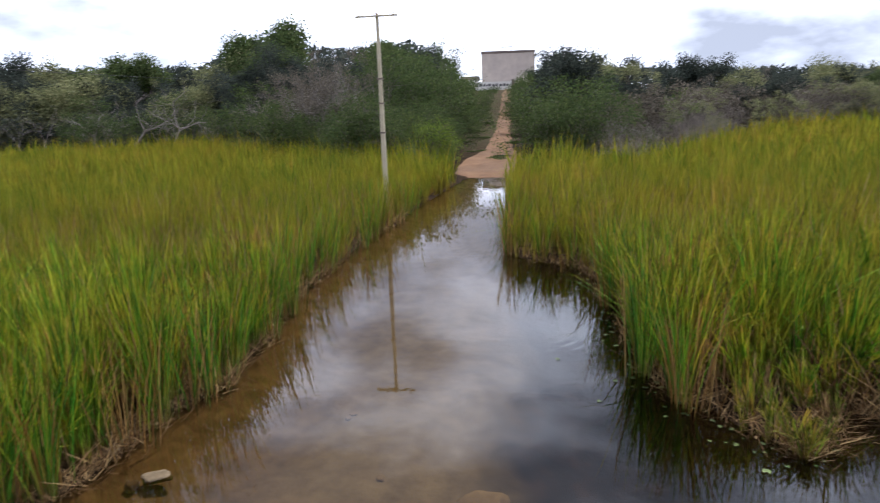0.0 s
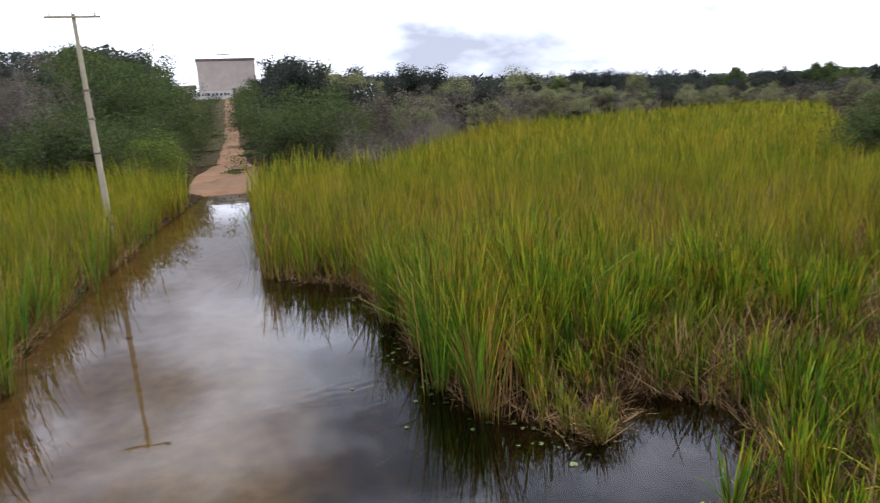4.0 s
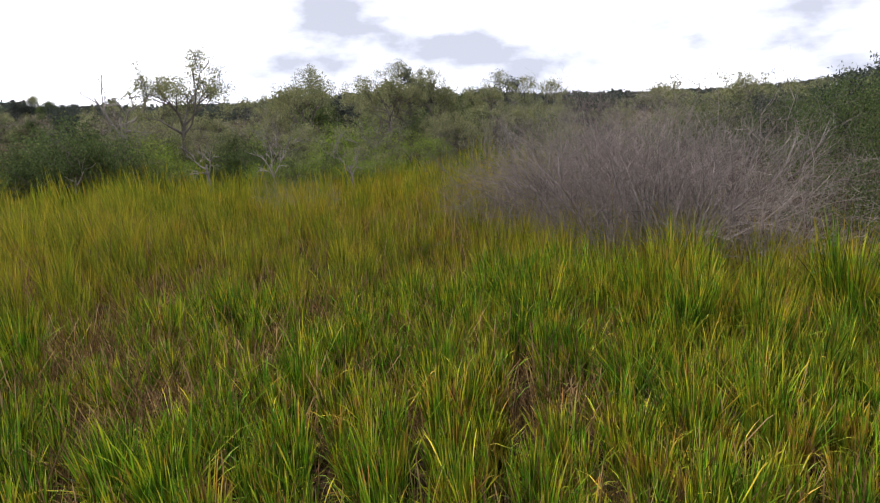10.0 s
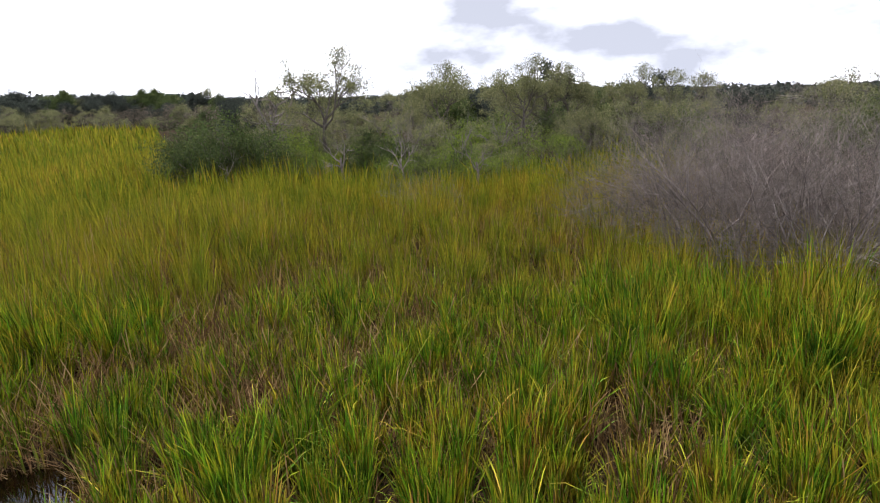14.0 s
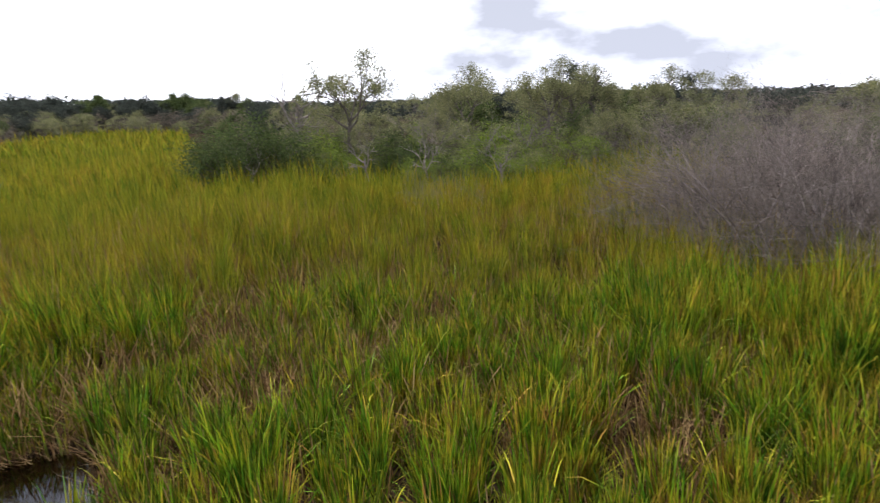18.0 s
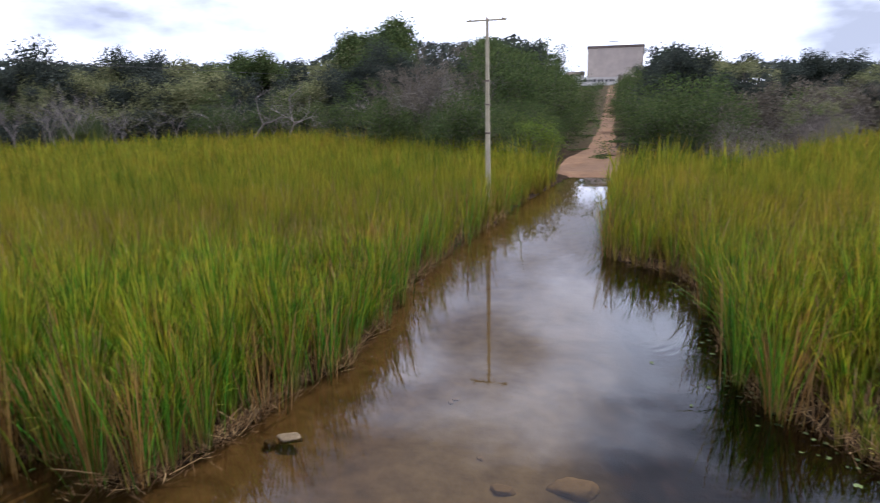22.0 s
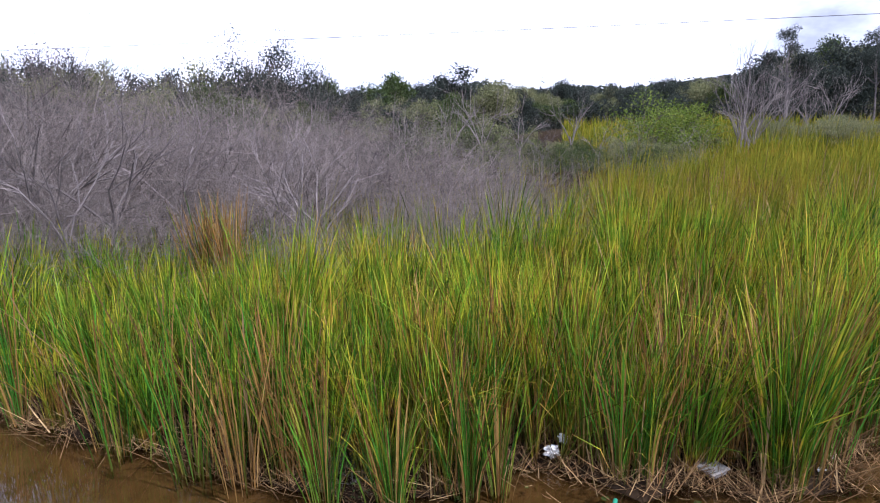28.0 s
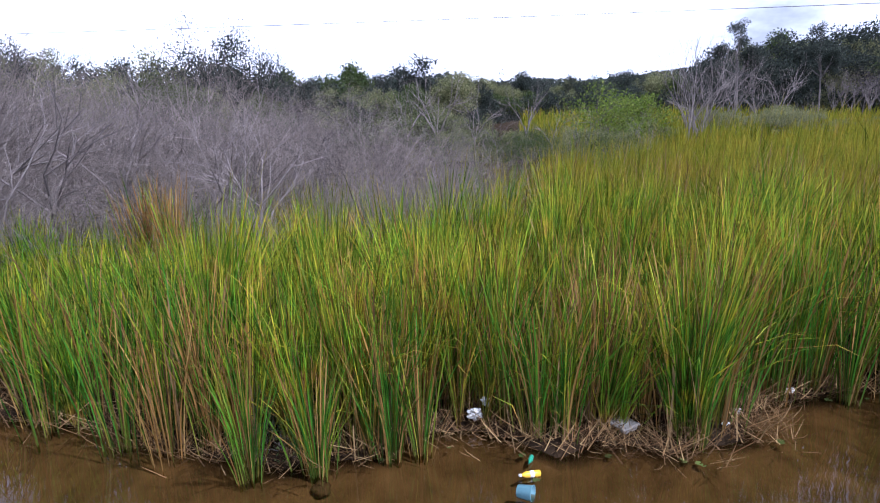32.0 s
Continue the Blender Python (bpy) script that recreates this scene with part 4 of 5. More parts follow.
# the woods that close the marsh all round: a front row and more behind
for lo, hi, step, rows_ in ((-92, -2.4, 1.8, 2), (6.6, 62, 1.8, 2), (62, 132, 3.0, 2), (-150, -92, 3.2, 2), (133, 205, 8.0, 1)):
    for row in range(rows_):
        az = lo + rng.uniform(0, 1)
        while az < hi:
            a = az + rng.normal(0, 0.3)
            base_r = float(np.interp(a if a < 180 else a - 360, WOODS[:, 0], WOODS[:, 1]))
            rr = base_r * (1.0 + 0.12 * row) + rng.uniform(0, 5)
            x, y = rr * math.sin(radians(a)), rr * math.cos(radians(a))
            h = skyline_height(x, y) * (rng.uniform(0.6, 0.9) if row == 0 else rng.uniform(0.86, 1.14))
            kind = dusty if (-16 < a < -9.5 and rng.random() < 0.7) or (12 < a < 30 and rng.random() < 0.45) else olive if (60 < a < 118 and rng.random() < 0.6) or rng.random() < 0.12 else woods
            if kind is olive:
                h *= rng.uniform(0.85, 1.1)
            if a > 72:
                h *= 1.15 if a < 98 else 0.95
            if h > 1.5 and not (abs(x - road_x(y)) < 3.4 and y > 36) and not (-6 < x < 18 and y > 112):
                kind.plant(x, y, h, rng, rng.uniform(0.75, 1.15) * (1.0 if h > 4 else 1.4))
            az += step * rng.uniform(0.7, 1.3) * 80 / max(base_r, 72)

# undergrowth that fills the foot of the woods
n0 = 190000
az = np.concatenate([rng.uniform(-106, -2.6, n0 * 6 // 10), rng.uniform(6.8, 62, n0 * 4 // 10)])
n0 = len(az)
rr = np.interp(az, WOODS[:, 0], WOODS[:, 1]) - 3.5 + np.abs(rng.normal(0, 5, n0))
x, y = rr * np.sin(np.radians(az)), rr * np.cos(np.radians(az))
v_ = rng.uniform(46, 132, 9000)
side_ = rng.choice([-1, 1], 9000) * (1.5 + np.abs(rng.normal(0, 4.5, 9000)))
x, y = np.concatenate([x, road_x(v_) + side_]), np.concatenate([y, v_])
k = np.abs(x - road_x(y)) > np.interp(y, [45, 55, 75, 110], [3.6, 3.0, 2.8, 2.8])
x, y = x[k], y[k]
lift = rng.uniform(0, 1, len(x)) * np.where((azimuth(x, y) > -2.2) & (azimuth(x, y) < 5.2), np.interp(y, [56, 78], [0.8, 0.10]), 1.0) * np.interp(azimuth(x, y), [-106, -94, -82], [0.15, 0.35, 1.0]) * (3.5 + 1.3 * wave(x, y, 0.5, 3.0) + 0.6 * wave(x, y, 1.7, 1.0))
foot_az = azimuth(x, y)
for name_, k, leafage, words in (("undergrowth", foot_az < -15.5, LEAF_DARK, "dark tangled undergrowth at the foot of the woods"),
                                 ("dry_undergrowth", ((foot_az >= -15.5) & (foot_az < -9)) | (foot_az > 11.5), LEAF_DUSTY, "dusty grey-brown undergrowth at the foot of the woods"),
                                 ("green_undergrowth", (foot_az >= -9) & (foot_az <= 11.5), LEAF_MID, "green undergrowth beside the dirt road")):
    tagged(new(name_, leaf_mesh(name_, np.stack([x, y, height(x, y) + lift], 1)[k], 0.13, leafage, rng)), words, "undergrowth", kind="stuff")

# the farthest woods, along the horizon
az = rng.uniform(-140, 135, 140000)
rr = rng.uniform(150, 230, len(az))
x, y = rr * np.sin(np.radians(az)), rr * np.cos(np.radians(az))
top = np.tan(np.radians(np.interp(az, SKYLINE[:, 0], SKYLINE[:, 1]) - np.where(az > 56, 0.5, np.interp(az, [-140, -105, -95, -88, -80], [3.0, 1.9, 1.3, 0.6, 0.15])))) * rr + 4.5 + 1.0 * wave(x, y, 0.09, 2.0) + 0.6 * wave(x, y, 0.3, 5.0)
g_ = height(x, y)
top = np.maximum(top, 4.9 + 0.8 * wave(x, y, 0.09, 2.0) + 0.5 * wave(x, y, 0.3, 5.0))
k = ~((az > -3) & (az < 8)) & (top > g_ + 1)
x, y, g_, top = x[k], y[k], g_[k], top[k]
tagged(new("far_woods", leaf_mesh("far_woods", np.stack([x, y, g_ + (top - g_) * rng.random(len(x)) ** 0.6], 1), 0.6, LEAF_DARK, rng)), "dark distant woods along the horizon", "woods", kind="stuff")


def at_az(az, r_):
    return r_ * math.sin(radians(az)), r_ * math.cos(radians(az))


rng = np.random.default_rng(47)
# scrub and bushes along the right-hand edge of the marsh
for az, r_, h, wide in ((55.4, 37.0, 3.4, 0.75), (56.6, 36.5, 4.4, 0.85), (58.0, 37, 4.4, 0.85), (59.6, 37, 3.8, 0.8), (57.2, 38.5, 4.2, 0.85)):
    o = green.plant(*at_az(az, r_), h, rng, wide)
for i in range(46):
    az = rng.uniform(60, 101)
    r_ = float(np.interp(az, REACH[:, 0], REACH[:, 1])) + rng.uniform(0.5, 13)
    h = min(rng.uniform(1.8, 3.2) + 0.09 * (r_ - 32), 4.8)
    (olive if rng.random() < 0.45 else light if rng.random() < 0.3 else green if rng.random() < 0.6 else brush)\
        .plant(*at_az(az, r_), h, rng, rng.uniform(0.8, 1.15))
for az, r_, h in ((79.0, 33.0, 2.4), (81.0, 33.6, 2.2), (83.5, 36, 2.6), (73.0, 33.5, 2.2), (71.0, 38, 3.4), (76.0, 34.0, 2.8), (87.0, 42, 3.0), (66, 36, 2.6), (63.5, 39, 3.0), (-76.3, 41, 4.6), (-77.0, 40, 4.0)):
    light.plant(*at_az(az, r_), h, rng)
green.plant(*at_az(92.6, 43), 2.1, rng, 0.8)
green.plant(*at_az(94.0, 42.5), 1.9, rng, 0.8)
for az, r_, h in ((61.8, 42, 6.4), (63.0, 43, 5.4), (71.5, 44, 5.6), (73.0, 45, 5.0), (90.0, 50, 5.6), (95.5, 48, 5.4), (97, 46, 5.2), (101, 40, 5.0), (99, 36, 4.6), (103.5, 31, 4.6)):
    bare.plant(*at_az(az, r_), h, rng, 0.8)
for i in range(16):
    az = rng.uniform(62, 104)
    r_ = float(np.interp(az, REACH[:, 0], REACH[:, 1])) + rng.uniform(1, 9)
    bare.plant(*at_az(az, r_), rng.uniform(3.4, 5.2), rng, rng.uniform(0.6, 0.9))

tall = make_tree("savanna_tree", 328, 3.4, 7.0, 0.15, 0.9, 3, 4, 0.05, 15000, 0.30, LEAF_OLIVE, "tall open tree with sparse grey-green foliage")
place_first(tall, *at_az(66.3, 40.0), 1.14, 220, 0.85)
snag = make_tree("dead_tree", 372, 3.4, 6.6, 0.17, 0.8, 2, 3, 0, 0, 0, None, "pale dead tree with forked bare limbs", bark=BARK_PALE)
place_first(snag, *at_az(61.9, 41.5), 1.16, 0, 0.9)
for az, r_, h, turn in ((73.6, 32.5, 2.9, 60), (57.6, 35.5, 2.5, 200), (68.0, 33.5, 3.0, 130), (80.5, 31.5, 2.6, 20)):
    put(snag, *at_az(az, r_), h / 6.6, turn, 1.0)["label"] = "pale forked dead shrub before the bushes"
for az, r_, h in ((76.8, 44.0, 6.3), (84.2, 48.0, 6.7), (86.0, 50.0, 6.3), (88.4, 50.0, 6.1), (93.2, 52, 6.0)):
    t_ = put(tall, *at_az(az, r_), h / 7.0, rng.uniform(0, 360), 0.9)
    t_["label"] = "slender open tree with thin grey-green foliage"

# the great dead thicket in the right-hand reeds
for x, y, h, w in ((19.6, -1.6, 2.3, 1.0), (18.2, -2.8, 3.1, 1.0), (16.6, -3.6, 3.8, 1.0), (15.4, -4.6, 3.9, 1.0), (14.2, -5.2, 4.0, 0.95), (12.8, -5.9, 4.0, 0.9), (13.4, -7.4, 4.2, 1.0),
                   (15.6, -6.8, 4.3, 1.0), (17.6, -5.4, 4.1, 1.0), (19.6, -4.4, 3.9, 1.0), (12.4, -8.6, 4.0, 0.9), (21.5, -3.4, 3.6, 1.1), (14.6, -9.0, 4.3, 1.0),
                   (17.0, -8.4, 4.4, 1.0), (20.0, -7.0, 4.3, 1.0), (23.0, -6.0, 4.3, 1.0), (14.8, -3.9, 2.6, 1.0), (13.0, -4.6, 2.5, 0.9), (17.4, -2.0, 2.0, 1.0), (24.6, 6.8, 1.9, 0.8),
                   (25.0, 4.5, 1.6, 0.8)):
    x, y = x + 1.7 * (x < 20), y - 0.7 * (y > -5)
    az, r_ = float(azimuth(x, y)) - 3.2, math.hypot(x, y)
    if az < 119:
        brush.plant(*at_az(az, r_), h * 1.42, rng, w * 0.95)
        if r_ > 14:
            brush.plant(*at_az(az + rng.uniform(-3, 2), r_ + rng.uniform(0.5, 2.5)), h * rng.uniform(1.2, 1.55), rng, w * 0.9)
for x, y, h in ((16.4, -4.6, 4.4), (18.3, -6.2, 4.5), (15.2, -7.0, 4.4), (19.8, -4.0, 4.2), (17.0, -8.8, 4.6), (14.6, -6.0, 3.8), (21.0, -6.6, 4.5)):
    bare.plant(*at_az(float(azimuth(x, y)) - 3.2, math.hypot(x, y)), h * 1.06, rng, 1.1)
# dark bushes and a tall leafy tree behind it
big_bush = Kind([make_tree("tall_bush", 150 + i, 1.0, 5.4, 0.07, 0.9, 3, 4, 0.055, 12000, 0.32, LEAF_MID, "tall dark green bush beside the dead thicket", stems=2, category="bush", group="tall bushes") for i in range(2)], [5.4] * 2)
for az, r_, h in ((126.5, 24, 5.4), (129, 22, 5.4), (132, 21, 5.5), (136, 20, 5.4), (121, 31, 5.3), (124, 30, 5.6), (116, 35, 5.0), (110, 37, 4.8), (141, 20, 5.4)):
    big_bush.plant(*at_az(az, r_), h, rng, 0.75)
broad = make_tree("broadleaf_tree", 320, 4.5, 10.4, 0.16, 0.8, 3, 4, 0.08, 8000, 0.26, LEAF_MID, "tall leafy tree with drooping bright green leaves")
place_first(broad, *at_az(131.6, 25.0), 0.92, 10, 0.55)

# the dead thickets on the left
for i in range(104):
    az = -85 - 53 * rng.random() ** 0.9
    r_ = rng.uniform(13.0, 28) if az < -98 else rng.uniform(12.4, 21)
    top = 3.7 + r_ * math.tan(radians(0.7 + float(np.interp(-az, [85, 91, 97, 101, 107, 114, 121, 129, 138], [-6.1, -3.2, -0.6, -0.2, 1.1, 2.4, 3.1, 4.1, 4.2]))))
    near = 0.62 + 0.38 * min(1, (r_ - 13) / 5)
    brush.plant(*at_az(az, r_), max((1.2 if az > -104 else 1.26) * top * near * rng.uniform(0.78, 1.08), 1.5), rng, rng.uniform(0.8, 1.15))
for i in range(14):
    az = -88 - 44 * rng.random()
    r_ = rng.uniform(13.5, 20)
    bare.plant(*at_az(az, r_), (3.7 + r_ * math.tan(radians(float(np.interp(-az, [88, 97, 107, 121, 132], [-4.5, -0.4, 1.5, 3.4, 4.2])))) ) * rng.uniform(0.85, 1.05), rng, rng.uniform(0.8, 1.2))
# low dead twigs along its front, among the reeds
for i in range(20):
    az = rng.uniform(-112, -84)
    brush.plant(*at_az(az, rng.uniform(11.2, 14.0)), rng.uniform(1.9, 2.5), rng, rng.uniform(0.7, 1.0))
for az, r_, h in ((-92.5, 33, 6.0), (-89.0, 34, 4.9), (-84.2, 38, 5.6), (-95.5, 34, 5.8), (-87, 33, 3.6), (-82, 34, 3.6), (-79.5, 33, 3.3), (-74, 33, 3.0), (-99, 32, 5.0)):
    bare.plant(*at_az(az, r_), h, rng, 0.75)
for i in range(30):
    az = rng.uniform(-103, -74)
    r_ = rng.uniform(30, 44) + max(0, (-az - 90) * 0.3)
    h = 4.0 + r_ * math.tan(radians(float(np.interp(-az, [74, 80, 88, 95, 103], [-3.6, -3.4, -2.4, 0.0, 1.8])))) * 1.0
    (green if rng.random() < 0.3 else olive if rng.random() < 0.6 else brush).plant(*at_az(az, r_), max(h * rng.uniform(0.7, 1.0), 1.2), rng, rng.uniform(0.9, 1.2))
crown_tree = make_tree("round_tree", 340, 3.0, 9.2, 0.22, 0.9, 2, 5, 0.095, 26000, 0.95, LEAF_DARK, "dark round-crowned tree above the thicket")
place_first(crown_tree, *at_az(-110.2, 53.0), 1.0, 80, 0.8)
windy = make_tree("wind_bent_tree", 345, 3.0, 9.2, 0.18, 0.5, 2, 5, 0.085, 14000, 0.6, LEAF_DARK, "dark narrow tree bent by the wind")
place_first(windy, *at_az(-129.0, 50.0), 0.94, 0, 0.85)
put(windy, *at_az(-125.4, 50.0), 0.92, 120, 0.55)
put(windy, *at_az(-134.5, 46.0), 0.8, 200, 0.9)

# the wood's edge on the left: pale bare trunks before dark crowns
for i in range(56):
    az = -71 + 30 * rng.random() ** 1.25
    r_ = float(np.interp(az, REACH[:, 0], REACH[:, 1])) + rng.uniform(-1.5, 4)
    bare.plant(*at_az(az, r_), rng.uniform(4.5, 7.5), rng, rng.uniform(0.5, 0.8))
for i in range(36):
    az = rng.uniform(-42, -8)
    r_ = float(np.interp(az, REACH[:, 0], REACH[:, 1])) + rng.uniform(0, 4)
    (green if rng.random() < 0.3 else bare).plant(*at_az(az, r_), rng.uniform(3.4, 6.0), rng, rng.uniform(0.7, 1.0))
tuft = make_tree("tufted_tree", 350, 7.5, 10.6, 0.16, 0.8, 2, 4, 0.09, 9500, 0.42, LEAF_DARK, "tall thin tree with a tufted crown", bark=BARK_PALE)
place_first(tuft, *at_az(-67.6, 76.0), 1.0, 0, 1.0)
for az, r_, s_ in ((-61.8, 80, 1.0), (-53.2, 80, 1.12), (-18.2, 78, 1.15), (-16.0, 77, 1.22)):
    x, y = at_az(az, r_)
    put(crown_tree if az > -30 else tuft, x, y, s_ * (4.5 + r_ * math.tan(radians({-61.8: 4.3, -53.2: 4.4, -18.2: 4.6, -16.0: 5.6}[az])) - ground_z(x, y)) / (9.4 if az > -30 else 10.8) / s_, rng.uniform(0, 360), 0.75)
# dull low shrubs in the reeds before it, with a few dead stems
for i in range(34):
    az = rng.uniform(-80, -50)
    r_ = rng.uniform(44, 58) if az > -72 else rng.uniform(30, 42)
    (olive if rng.random() < 0.6 else brush).plant(*at_az(az, r_), rng.uniform(1.7, 2.5), rng, rng.uniform(1.0, 1.4))
for az, r_, h in ((-66.6, 50, 4.2), (-62.0, 52, 4.0), (-55.0, 56, 4.2)):
    bare.plant(*at_az(az, r_), h, rng, 0.55)
# pale trunks and a bright bush at the wood's foot, either side of the pole
own_rng = np.random.default_rng(83)
for az, r_, h in ((-8.9, 52, 6.0), (-9.5, 52.5, 5.4), (-11.5, 54, 6.2), (-12.3, 55, 5.6)):
    bare.plant(*at_az(az, r_), h, own_rng, 0.45)
for az, r_, h in ((-4.3, 45, 3.4), (-2.7, 45.5, 3.0)):
    light.plant(*at_az(az, r_), h, own_rng, 0.9)
# a dead tree leaning at the wood's foot
fallen = make_tree("dead_tree", 360, 2.0, 6.0, 0.11, 1.3, 3, 3, 0, 0, 0, None, "bleached leaning dead tree with sprawling bare limbs", bark=BARK_PALE)
for o, (az, r_, turn) in zip((fallen, None), ((-28.3, 62, 100), (-25.3, 61, 60))):
    x, y = at_az(az, r_)
    m = pose(x, y, ground_z(x, y) + 0.9, 38, 0, turn)
    if o:
        o.matrix_basis = m
    else:
        copy_thing(fallen, m)

# green bushes close along both sides of the dirt road
for y in np.arange(45, 128, 5.0):
    for side in (-1, 1):
        x = float(road_x(y)) + side * (float(np.interp(y, [45, 55, 75], [4.9, 3.6, 2.6])) + rng.uniform(0, 0.5))
        far_bush.plant(x, y + rng.uniform(-1.5, 1.5), rng.uniform(2.2, 3.6) * (1.0 if y < 72 else 0.7 if side > 0 else 0.28), rng, 0.85 if y < 72 else 1.5)
# bushes beside the dirt road
for az, r_, h in ((-2.6, 47, 3.0), (-4.6, 49, 3.8), (-6.6, 50, 4.4), (-2.8, 56, 4.0), (-3.8, 64, 5.0), (-2.0, 70, 3.2), (-1.2, 84, 1.1), (-0.4, 100, 0.8), (-5.4, 60, 5.2),
                  (7.4, 47, 4.0), (9.2, 46, 5.0), (7.6, 54, 5.0), (10.4, 50, 5.4), (6.4, 62, 4.6), (7.2, 70, 5.4), (6.2, 82, 4.8), (6.0, 96, 4.4), (11.6, 47, 4.2)):
    x, y = at_az(az, r_)
    if abs(x - road_x(y)) > 2.6:
        far_bush.plant(x, y, h, rng, 0.85)
# green trees that step down to the house, and dusty ones with pale stems beside them
for az, r_, el in ((-7.6, 60, 4.6), (-6.4, 66, 5.2), (-5.3, 62, 4.9), (-4.4, 70, 4.5), (-3.3, 76, 3.9), (-2.4, 84, 3.5), (-1.6, 93, 3.0), (-0.8, 104, 2.7), (-3.9, 58, 3.3), (-2.6, 66, 2.8)):
    x, y = at_az(az, r_)
    green.plant(x, y, 4.3 + r_ * math.tan(radians(el)) - ground_z(x, y), rng, 0.8)
for i in range(12):
    az, r_ = rng.uniform(-16.5, -8.8), rng.uniform(49, 60)
    x, y = at_az(az, r_)
    (dusty if i % 3 else bare).plant(x, y, (4.3 + r_ * math.tan(radians(rng.uniform(2.4, 4.2))) - ground_z(x, y)), rng, rng.uniform(0.6, 0.9))
for az, r_, h in ((8.4, 62, 7.4), (9.6, 66, 7.2), (7.6, 76, 7.4), (-6.0, 70, 7.2), (-4.4, 78, 6.8), (-8.0, 66, 7.2), (10.8, 60, 6.6), (-10.2, 64, 7.0)):
    woods.plant(*at_az(az, r_), h, rng, 0.85)
for i in range(30):
    az = rng.uniform(11.5, 30)
    r_ = float(np.interp(az, REACH[:, 0], REACH[:, 1])) + rng.uniform(0.5, 12)
    (brush if rng.random() < 0.7 else olive).plant(*at_az(az, r_), rng.uniform(2.6, 4.6) + 0.02 * (r_ - 40), rng, rng.uniform(0.9, 1.2))
for i in range(16):
    az = rng.uniform(30, 52)
    r_ = float(np.interp(az, REACH[:, 0], REACH[:, 1])) + rng.uniform(0.5, 5)
    (brush if rng.random() < 0.45 else olive).plant(*at_az(az, r_), rng.uniform(2.8, 4.4), rng, rng.uniform(1.0, 1.4))
for kind in (far_bush, woods, dusty, olive, green, light, bare, brush, big_bush):
    for used, v in zip(kind.used, kind.variants):
        if not used:
            for o in (*v.children_recursive, v):
                bpy.data.objects.remove(o)


# ---------------------------------------------------------------- house, pole, wires
def box(bm, x0, x1, y0, y1, z0, z1):
    m = Matrix.Translation(((x0 + x1) / 2, (y0 + y1) / 2, (z0 + z1) / 2)) @ Matrix.Diagonal((x1 - x0, y1 - y0, z1 - z0, 1))
    return bmesh.ops.create_cube(bm, size=1, matrix=m)


def box_part(name, parent, material, *b, label="", bevel=0.0):
    bm = bmesh.new()
    box(bm, *b)
    if bevel:
        bmesh.ops.bevel(bm, geom=bm.edges[:], offset=bevel, segments=2, affect="EDGES")
    return part(name, bm, material, parent, label)


def cone_part(name, parent, material, a, b, r0, r1, sides=12, label=""):
    v, t = tubes([(np.array(a, float), np.array(b, float), r0, r1)], sides)
    bm = bmesh.new()
    vs = [bm.verts.new(p) for p in v]
    for q in t:
        bm.faces.new([vs[i] for i in q])
    bm.faces.new(vs[:sides][::-1])
    bm.faces.new(vs[sides:])
    return part(name, bm, material, parent, label)


def house():
    h = new("house")
    z0 = ground_z(8.5, 139) - 0.4
    h.matrix_basis = pose(8.3, 139.0, z0, 0, 0, -2)
    w, top = 5.65, 14.2 - z0
    box_part("wall", h, WALL_PAINT, -w, w, 0, 0.2, 0, top)
    box_part("wall", h, WALL_PAINT, -w, w, 5.8, 6.0, 0, top)
    box_part("wall", h, WALL_PAINT, -w, -w + 0.2, 0.2, 5.8, 0, top)
    box_part("wall", h, WALL_PAINT, w - 0.2, w, 0.2, 5.8, 0, top)
    box_part("roof", h, EAVE, -w - 0.12, w + 0.12, -0.12, 6.12, top, top + 0.5, label="dark brown parapet edge", bevel=0.03)
    d = box_part("door", h, EAVE, 0.6, 1.4, -0.05, 0.0, 0.4, 2.4, label="closed dark wooden door")
    box_part("door_frame", d, WALL_WHITE, 0.5, 0.6, -0.06, 0.01, 0.4, 2.5)
    box_part("door_frame", d, WALL_WHITE, 1.4, 1.5, -0.06, 0.01, 0.4, 2.5)
    a = cone_part("antenna", h, STEEL, (-0.2, 3, top + 0.2), (-0.2, 3, top + 1.5), 0.06, 0.05, 6, "thin television aerial")
    cone_part("boom", a, STEEL, (-1.4, 3, top + 1.5), (1.1, 3, top + 1.5), 0.09, 0.09, 6)
    for k in range(5):
        x = -1.2 + 0.5 * k
        cone_part("element", a, STEEL, (x, 2.5, top + 1.53), (x, 3.5, top + 1.53), 0.03, 0.03, 5)
    return tagged(h, "plain rendered house on the hilltop with dark parapet", "house")


house()


def yard_wall():
    y_ = 135.0
    z0 = ground_z(5.0, y_) - 0.3
    w = new("yard_wall")
    w.matrix_basis = pose(5.4, y_, z0, 0, 0, -2) @ Matrix.Diagonal((1.75, 1, 1.4, 1))
    box_part("wall", w, WALL_WHITE, -2.9, 1.9, 0, 0.16, 0, 1.3)
    box_part("coping", w, WALL_WHITE, -2.95, 1.95, -0.04, 0.2, 1.3, 1.38)
    rg = random.Random(4)
    x = -2.5
    while x < 1.5:
        d = rg.uniform(0.14, 0.34)
        box_part("painted_bar", w, INK, x, x + d, -0.012, 0.0, 0.72, 1.02 + rg.uniform(0, 0.12), label="dark painted lettering bar")
        x += d + rg.uniform(0.06, 0.2)
    return tagged(w, "low white wall with faded dark lettering", "wall")


